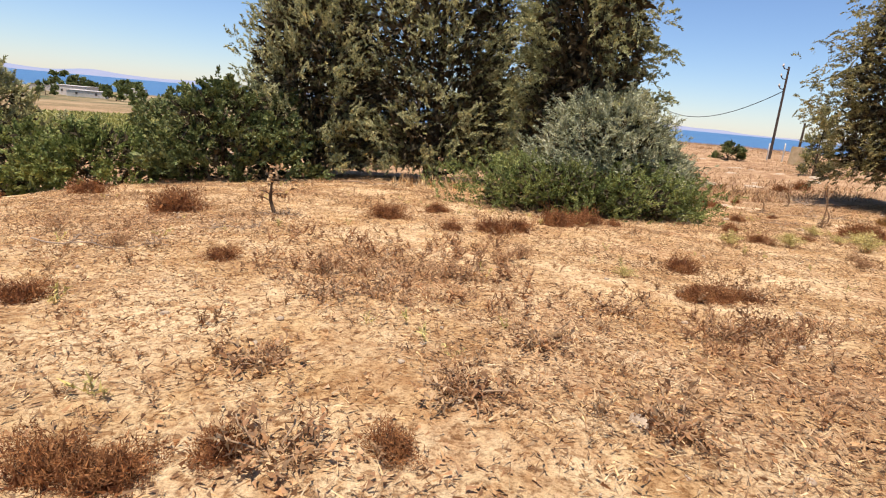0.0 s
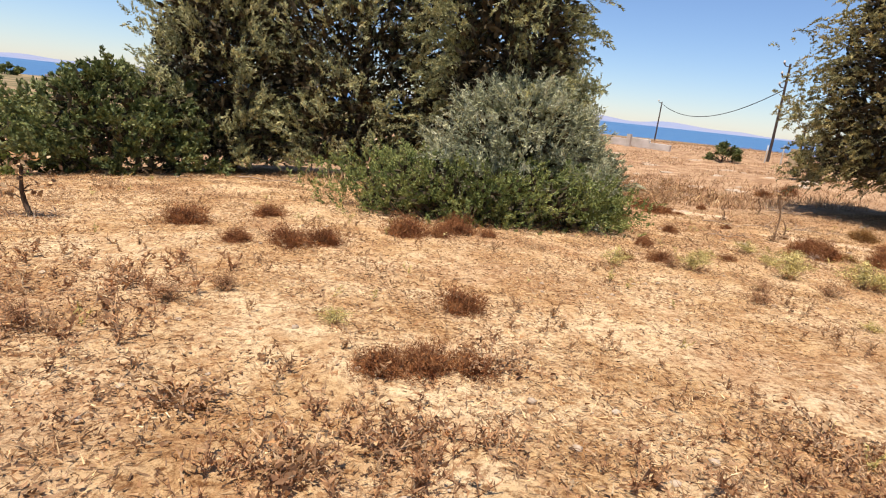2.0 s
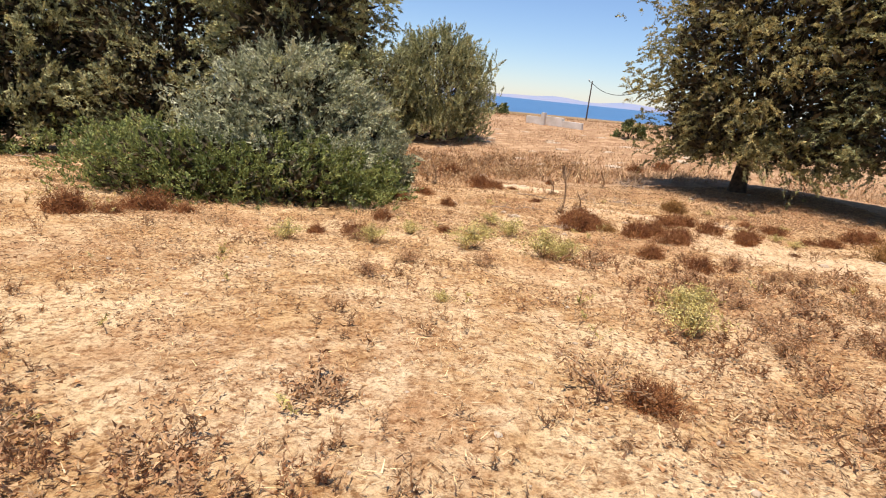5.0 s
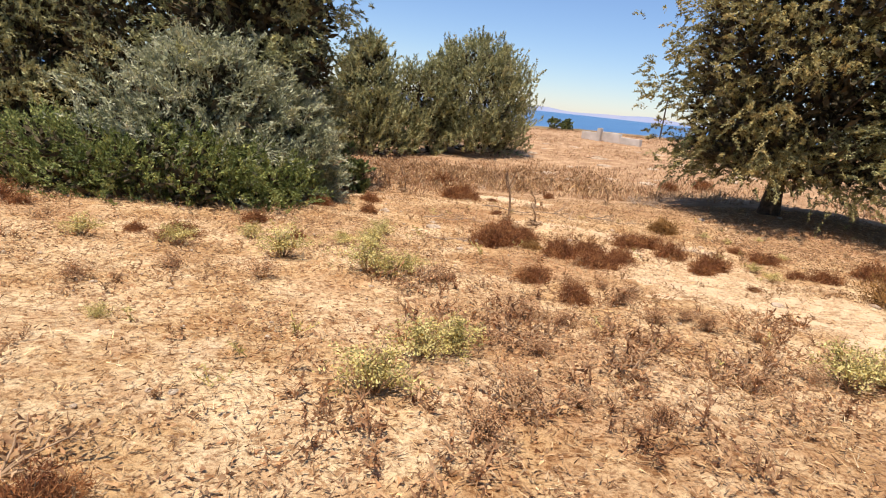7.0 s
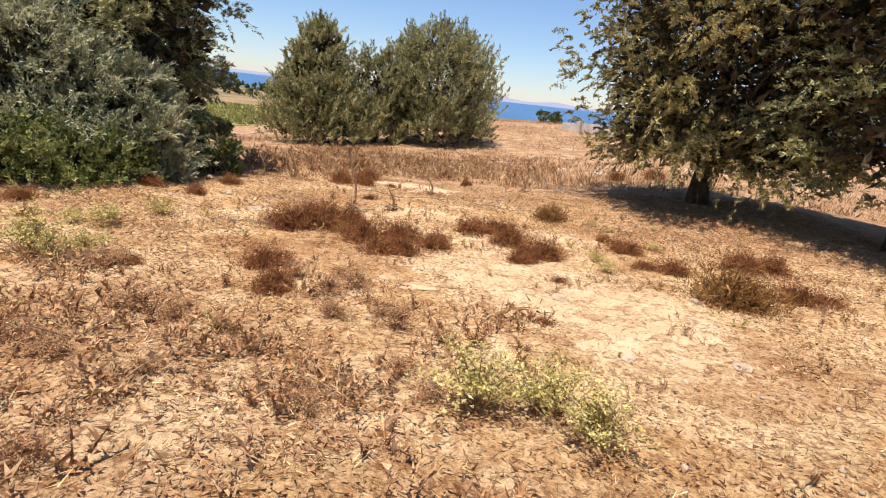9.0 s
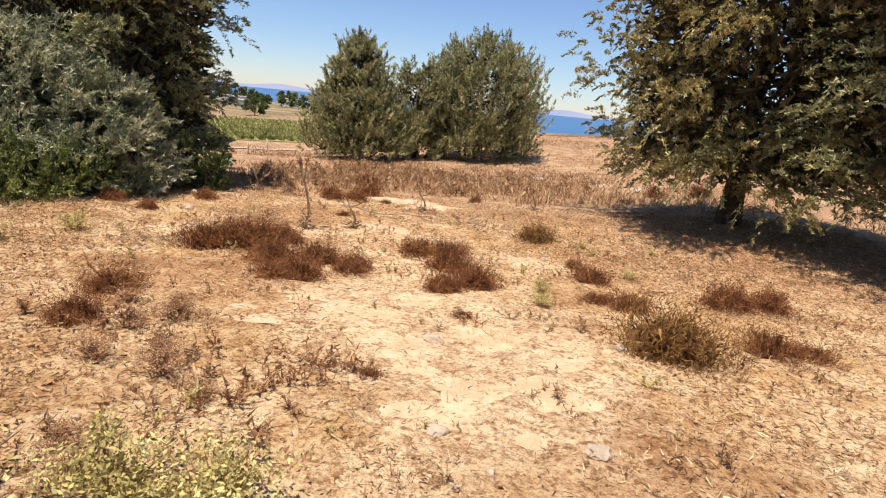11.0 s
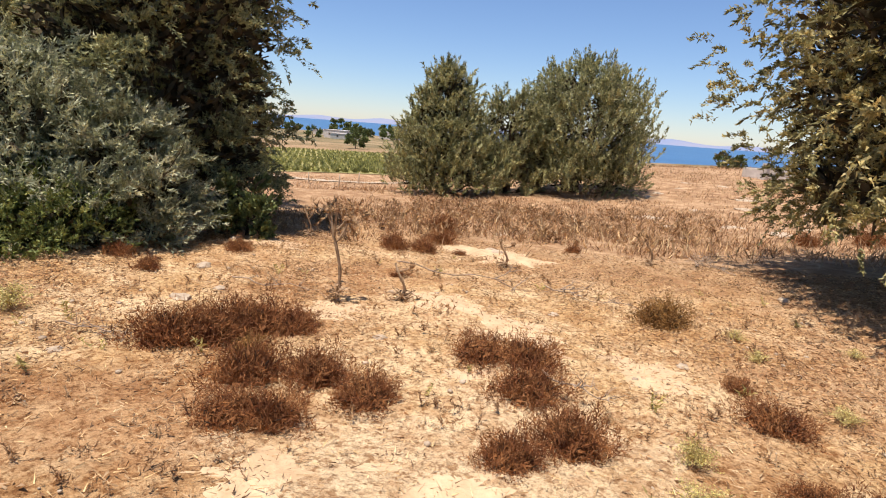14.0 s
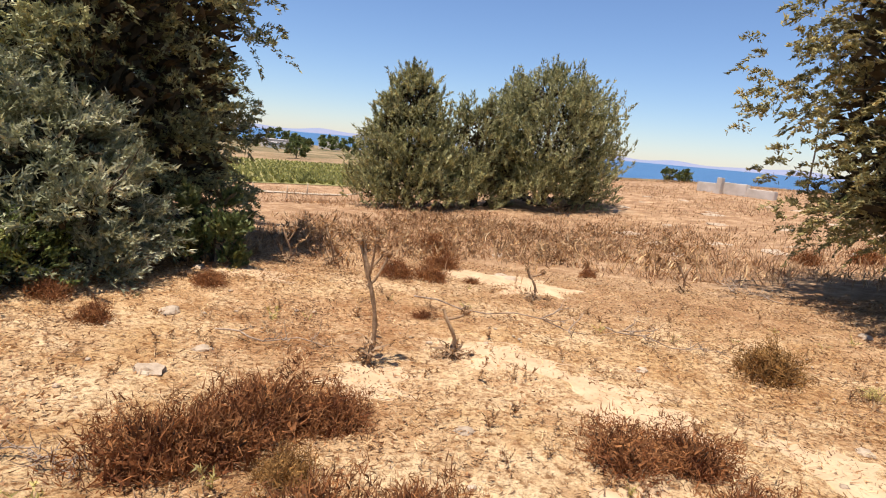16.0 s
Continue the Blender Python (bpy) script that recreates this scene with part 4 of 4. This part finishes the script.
def thistle(x, y, h, seed, label, heads):
    """A dead thistle: a knobbly stalk, a few upright shoots, each with a round seed head."""
    rng = np.random.default_rng(seed)
    ob = root("dead_thistle", x, y, height(x, y) - 0.02, label, "thistle", "dead thistles")
    t = np.linspace(0, 1, 12)[:, None]
    pts = np.concatenate([0.05 * np.sin(t * 4) - 0.04 * t, 0.02 * np.sin(t * 6), t * h], 1)
    part("stalk", sheet("stalk", *tube(pts, 0.022 * (1 - 0.45 * t[:, 0]) * (1 + 0.22 * np.sin(t[:, 0] * 40)), 7), MAT_STALK, True), ob)
    for k in range(heads):
        az = k * 2.4 + rng.uniform(0, 1)
        z0 = h * rng.uniform(0.55, 0.85)
        e = np.array([math.cos(az) * 0.11, math.sin(az) * 0.11, h * rng.uniform(0.9, 1.08)])
        st = np.array([pts[-3, 0], 0, z0])
        tt = np.linspace(0, 1, 6)[:, None]
        sp = st + (e - st) * tt
        sp[:, :2] += ((e - st)[:2]) * (np.sqrt(tt) - tt) * 0.6
        shoot = part("shoot", sheet("shoot", *tube(sp, np.linspace(0.013, 0.008, 6), 6), MAT_STALK, True), ob)
        c = sp[-1]
        hv, hf = tube([c + [0, 0, q] for q in (-0.01, 0.0, 0.02, 0.035, 0.04)], [0.008, 0.022, 0.03, 0.026, 0.004], 8)
        sv, sf = blades(np.repeat(c[None] + [0, 0, 0.02], 26, 0), rng.normal(size=(26, 3)) + np.array([0, 0, 0.3]), 0.06, 0.012, rng)
        part("seed_head", sheet("seed_head", *joined([(hv, hf), (sv, sf)]), MAT_WEED), shoot)
    n = 70
    q = rng.uniform(0, 1, n)[:, None]
    lv, lf = blades(np.concatenate([0 * q, 0 * q, q * h * 0.25], 1), rng.normal(size=(n, 3)) * [1, 1, 0.3], rng.uniform(0.05, 0.2, n), 0.02, rng, 0.5)
    part("dead_leaf", sheet("dead_leaf", lv, lf, MAT_STALK), ob, "grey curled dead leaves at the base")


thistle(9.8, 12.0, 0.95, 401, "tall dead thistle stalk with round seed heads", 5)
thistle(10.3, 12.5, 0.42, 402, "short dead thistle stalk", 1)
thistle(10.55, 15.5, 0.4, 403, "short dead thistle stalk", 2)
thistle(7.5, 15.6, 0.6, 404, "branched dead thistle by a shaded bush", 3)
thistle(6.9, 15.4, 0.5, 405, "branched dead thistle by a shaded bush", 3)
thistle(12.58, 17.4, 0.45, 406, "short dead thistle near tree shade", 2)


def fallen_branch(x, y, length, turn, thick, seed, label, shoots=6, lift=0.03):
    rng = np.random.default_rng(seed)
    ob = root("fallen_branch", x, y, height(x, y), label, "branch", "dead branches", turn)
    t = np.linspace(0, 1, 10)[:, None]
    pts = np.concatenate([(t - 0.5) * length, 0.06 * length * np.sin(t * 5 + seed) + 0.035 * length * np.sin(t * 13 + 2 * seed), lift + 0.03 * length * np.sin(t * 7 + seed) ** 2], 1)
    part("limb", sheet("limb", *tube(pts, 0.62 * thick * (1 - 0.7 * t[:, 0]), 6), MAT_DEADWOOD, True), ob)
    for k in range(shoots):
        st = pts[rng.integers(2, 9)]
        e = st + np.array([rng.uniform(0.0, 0.3), rng.normal(0, 0.25), rng.uniform(0.0, 0.16)]) * length * 0.42
        way = np.linspace(0, 1, 6)[:, None]
        pts2 = st + (e - st) * way + rng.normal(0, 0.018, (6, 3)) * np.sqrt(way)
        pts2[:, 2] = np.maximum(pts2[:, 2], 0.008)
        pieces = [tube(pts2, thick * np.linspace(0.5, 0.14, 6), 5)]
        for q in (2, 3, 4):
            d = rng.normal(0, 0.05, 3) + (e - st) * 0.2
            d[2] = abs(d[2])
            pieces.append(tube([pts2[q], pts2[q] + d * 0.5 + rng.normal(0, 0.008, 3), pts2[q] + d], [thick * 0.26, thick * 0.18, thick * 0.08], 5))
        part("twig", sheet("twig", *joined(pieces), MAT_DEADWOOD, True), ob)


fallen_branch(10.69, 14.14, 2.6, 8, 0.018, 1, "long thin dead branch on the ground", 7)
fallen_branch(12.08, 14.02, 1.2, -10, 0.014, 2, "grey dead branch with side twigs", 8)
fallen_branch(8.95, 12.06, 1.1, 5, 0.014, 3, "thin bleached dead branch", 4)
fallen_branch(12.47, 10.9, 0.6, -30, 0.012, 4, "pale forked dead branch on a shrub", 6, 0.12)
fallen_branch(13.45, 18.0, 1.3, 70, 0.02, 5, "grey dead brush at the edge of tree shade", 14, 0.06)
fallen_branch(13.65, 17.5, 0.9, 120, 0.015, 6, "grey dead brush at the edge of tree shade", 12, 0.05)
fallen_branch(9.05, 9.95, 0.7, 20, 0.01, 7, "bleached twiggy dead brush beside shrubs", 14, 0.04)
fallen_branch(-2.45, 4.57, 1.2, 10, 0.014, 8, "bleached dead branch on the soil", 8)
fallen_branch(-0.9, 14.13, 1.6, -5, 0.03, 9, "curved bare branch under trees", 3)
fallen_branch(14.97, 9.4, 0.35, 40, 0.006, 10, "short pale stick leaning on a shrub", 1)
fallen_branch(-1.67, 5.72, 0.7, 10, 0.008, 11, "bleached dead twigs in a heap", 14, 0.03)


def sapling(x, y):
    rng = np.random.default_rng(7)
    ob = root("sapling", x, y, height(x, y) - 0.02, "young crooked sapling with few leaves in a ring of twigs", "sapling")
    t = np.linspace(0, 1, 7)[:, None]
    pts = np.concatenate([-0.12 * t - 0.05 * np.sin(t * 5), 0.03 * np.sin(t * 6), 0.62 * t], 1)
    part("stem", sheet("stem", *tube(pts, 0.032 - 0.018 * t[:, 0], 6), MAT_BARK, True), ob)
    for k in range(9):
        st = pts[rng.integers(2, 7)]
        e = st + np.array([rng.normal(0, 0.16), rng.normal(0, 0.1), rng.uniform(-0.02, 0.14)])
        tw = part("twig", sheet("twig", *tube([st, (st + e) / 2 + [0, 0, 0.02], e], [0.008, 0.006, 0.003], 5), MAT_BARK, True), ob)
        lv, lf = blades(np.repeat(e[None], 10, 0) + rng.normal(0, 0.05, (10, 3)), rng.normal(size=(10, 3)), 0.08, 0.045, rng)
        part("leaves", sheet("leaves", lv, lf, MAT_WEED), tw)
    a = rng.uniform(0, 2 * math.pi, 160)
    q = rng.uniform(0.05, 0.3, 160)
    bv, bf = blades(np.stack([np.cos(a) * q, np.sin(a) * q, 0.02 + 0 * a], -1), rng.normal(size=(160, 3)) * [1, 1, 0.35], rng.uniform(0.06, 0.18, 160), 0.014, rng)
    part("twig_ring", sheet("twig_ring", bv, bf, MAT_DEADWOOD), ob, "grey dead twigs round the stem")


sapling(-1.64, 7.51)


def dead_herb(x, y, r, seed):
    """A dead branching herb: a few splayed stems with broad curled dry leaves, each stem a part."""
    rng = np.random.default_rng(seed)
    ob = root("dead_herb", x, y, height(x, y) - 0.01, "collapsed dead herb with curled straw-brown leaves", "herb", "dead herbs on the sand", seed * 40)
    for k in range(9):
        az = k * 0.7 + rng.uniform(-0.3, 0.3)
        e = np.array([math.cos(az), math.sin(az), rng.uniform(0.25, 0.75)]) * r * rng.uniform(0.6, 1.1)
        tt = np.linspace(0, 1, 6)[:, None]
        pts = e * tt + rng.normal(0, 0.012, (6, 3)) * tt + np.array([0, 0, 0.06 * r]) * np.sin(tt * math.pi)
        st = part("stem", sheet("stem", *tube(pts, np.linspace(0.006, 0.003, 6), 5), MAT_STALK, True), ob)
        n = 34
        q = rng.uniform(0.2, 1.05, n)[:, None]
        lv, lf = blades(e * q + rng.normal(0, 0.02, (n, 3)), rng.normal(size=(n, 3)) * [1, 1, 0.8] + e / r * 0.6, rng.uniform(0.025, 0.065, n), rng.uniform(0.01, 0.022, n), rng, 0.6)
        lv[:, 2] = np.maximum(lv[:, 2], 0.004)
        leaf = part("leaves", sheet("leaves", lv, lf, MAT_WITHER if k % 3 else MAT_WEED), st)
        leaf["kind"] = "stuff"


HERBS = [(0.67, 1.76, 0.24), (1.52, 1.57, 0.18), (-0.21, 3.26, 0.26), (0.19, 3.4, 0.22), (-0.32, 2.06, 0.2), (-0.04, 1.26, 0.2), (1.15, 2.49, 0.24), (1.93, 3.47, 0.2),
         (2.56, 3.01, 0.16), (2.92, 3.23, 0.2), (3.4, 4.12, 0.24), (5.01, 3.59, 0.22), (6.26, 4.09, 0.24), (5.73, 3.54, 0.18), (7.82, 4.27, 0.26), (9.8, 6.41, 0.28),
         (9.66, 5.37, 0.26), (11.29, 6.28, 0.24), (10.37, 5.93, 0.22), (8.81, 7.54, 0.24)]
for i, (x, y, r) in enumerate(HERBS):
    dead_herb(x, y, r, 600 + i)
# ---------------------------------------------------------------- patches of loose sand


def sand_patch(x, y, r, seed, rise):
    """A shallow heap of pale sand with a ragged rim that runs under the soil."""
    rng = np.random.default_rng(seed)
    rings, spokes = 14, 48
    a = np.linspace(0, 2 * math.pi, spokes, endpoint=False)
    rim = r * (1 + 0.28 * np.sin(a * 2 + seed) + 0.17 * np.sin(a * 5 + seed * 2) + 0.12 * np.sin(a * 11 + seed))
    rows = []
    for k in range(rings):
        q = k / (rings - 1)
        px, py = x + np.cos(a) * rim * q * 1.25, y + np.sin(a) * rim * q
        rows.append(np.stack([px, py, land(px, py) + rise * (1 - q ** 2) - 0.012 + rng.normal(0, 0.002, spokes)], -1))
    i = np.arange(rings * spokes).reshape(rings, spokes)
    j = np.roll(i, -1, 1)
    f = np.stack([i[:-1], j[:-1], j[1:], i[1:]], -1).reshape(-1, 4)
    tagged(new("sand_patch", sheet("sand_patch", np.concatenate(rows), f, MAT_SAND, True)), "shallow patch of pale loose sand", "sand", "sand patches")


for i, (x, y, r) in enumerate([(11.73, 12.2, 0.55), (9.93, 11.7, 0.35), (11.79, 10.94, 0.3), (11.59, 8.71, 0.5), (12.14, 9.54, 0.4), (13.07, 8.77, 0.5), (12.46, 8.29, 0.45), (12.88, 7.63, 0.5), (12.03, 8.91, 0.35),
                               (13.29, 7.91, 0.4), (9.77, 16.56, 0.7), (7.1, 14.29, 0.5), (10.74, 12.7, 0.5), (12.92, 11.79, 0.4), (11.3, 9.1, 0.3), (10.6, 16.2, 0.5)]):
    sand_patch(x, y, r, 500 + i, 0.06 if y > 15 else 0.03 if y > 11 else 0.016)

# ---------------------------------------------------------------- stones


def stone_mesh(seed):
    rng = random.Random(seed)
    bm = bmesh.new()
    bmesh.ops.create_icosphere(bm, subdivisions=2, radius=1)
    for v in bm.verts:
        n = noise.noise(v.co * 1.3 + Vector((seed, 2, 1))) * 0.45
        v.co *= 1 + n
        v.co.x *= 1.25
        v.co.z = max(v.co.z * 0.6, -0.3)
    me = bpy.data.meshes.new("stone")
    bm.to_mesh(me)
    bm.free()
    me.materials.append(MAT_STONE)
    return me


STONES = [stone_mesh(i) for i in range(5)]
for i, (x, y, r) in enumerate([(8.67, 11.06, 0.085), (8.6, 11.62, 0.06), (7.69, 12.26, 0.09), (12.58, 8.55, 0.06), (13.7, 7.49, 0.06), (1.39, 1.61, 0.05), (10.06, 16.65, 0.14), (9.85, 16.93, 0.1),
                               (11.84, 13.16, 0.05), (13.15, 12.26, 0.05), (6.41, 14.13, 0.08), (10.78, 11.22, 0.05), (13.9, 9.05, 0.05), (9.33, 19.21, 0.13), (3.0, 1.7, 0.04), (16.46, 16.42, 0.07),
                               (14.35, 15.59, 0.07), (12.91, 7.37, 0.05), (9.16, 9.59, 0.05)]):
    ob = new("stone", STONES[i % 5])
    ob.matrix_world = pose(x, y, height(x, y) + 0.1 * r, 0, 0, i * 53) @ Matrix.Diagonal((r, r, r * 0.8, 1))
    tagged(ob, "pale rounded limestone lying on the soil", "stone", "pale stones")

crng = random.Random(8)
for i in range(26):
    x, y, r = crng.uniform(11, 20), crng.uniform(23, 40), crng.uniform(0.12, 0.32)
    ob = new("rock", STONES[i % 5])
    ob.matrix_world = pose(x, y, height(x, y) - 0.1 * r, 0, 0, i * 53) @ Matrix.Diagonal((r * 1.6, r, r * 0.5, 1))
    tagged(ob, "flat pale limestone ledge among dry grass", "rock", "pale rocks on the crest")

prng = np.random.default_rng(95)
pebble = bmesh.new()
bmesh.ops.create_icosphere(pebble, subdivisions=1, radius=1)
pv = np.array([v.co[:] for v in pebble.verts])
pf = np.array([[v.index for v in f.verts] for f in pebble.faces], np.int32)
pebble.free()
PEB = [(pv * [1.3, 1, 0.6] * (1 + 0.25 * np.sin(pv[:, :1] * 3 + i)), pf) for i in range(4)]
x, y = spread(prng, 3000, -6, 18, 0.8, 16, 1.1, 6, 0.0)
scatter("pebbles", "small pale pebbles scattered over the soil", "pebbles", MAT_STONE, PEB, x, y, 0.006 + 0.022 * prng.uniform(0, 1, len(x)) ** 3, prng, 0.006)
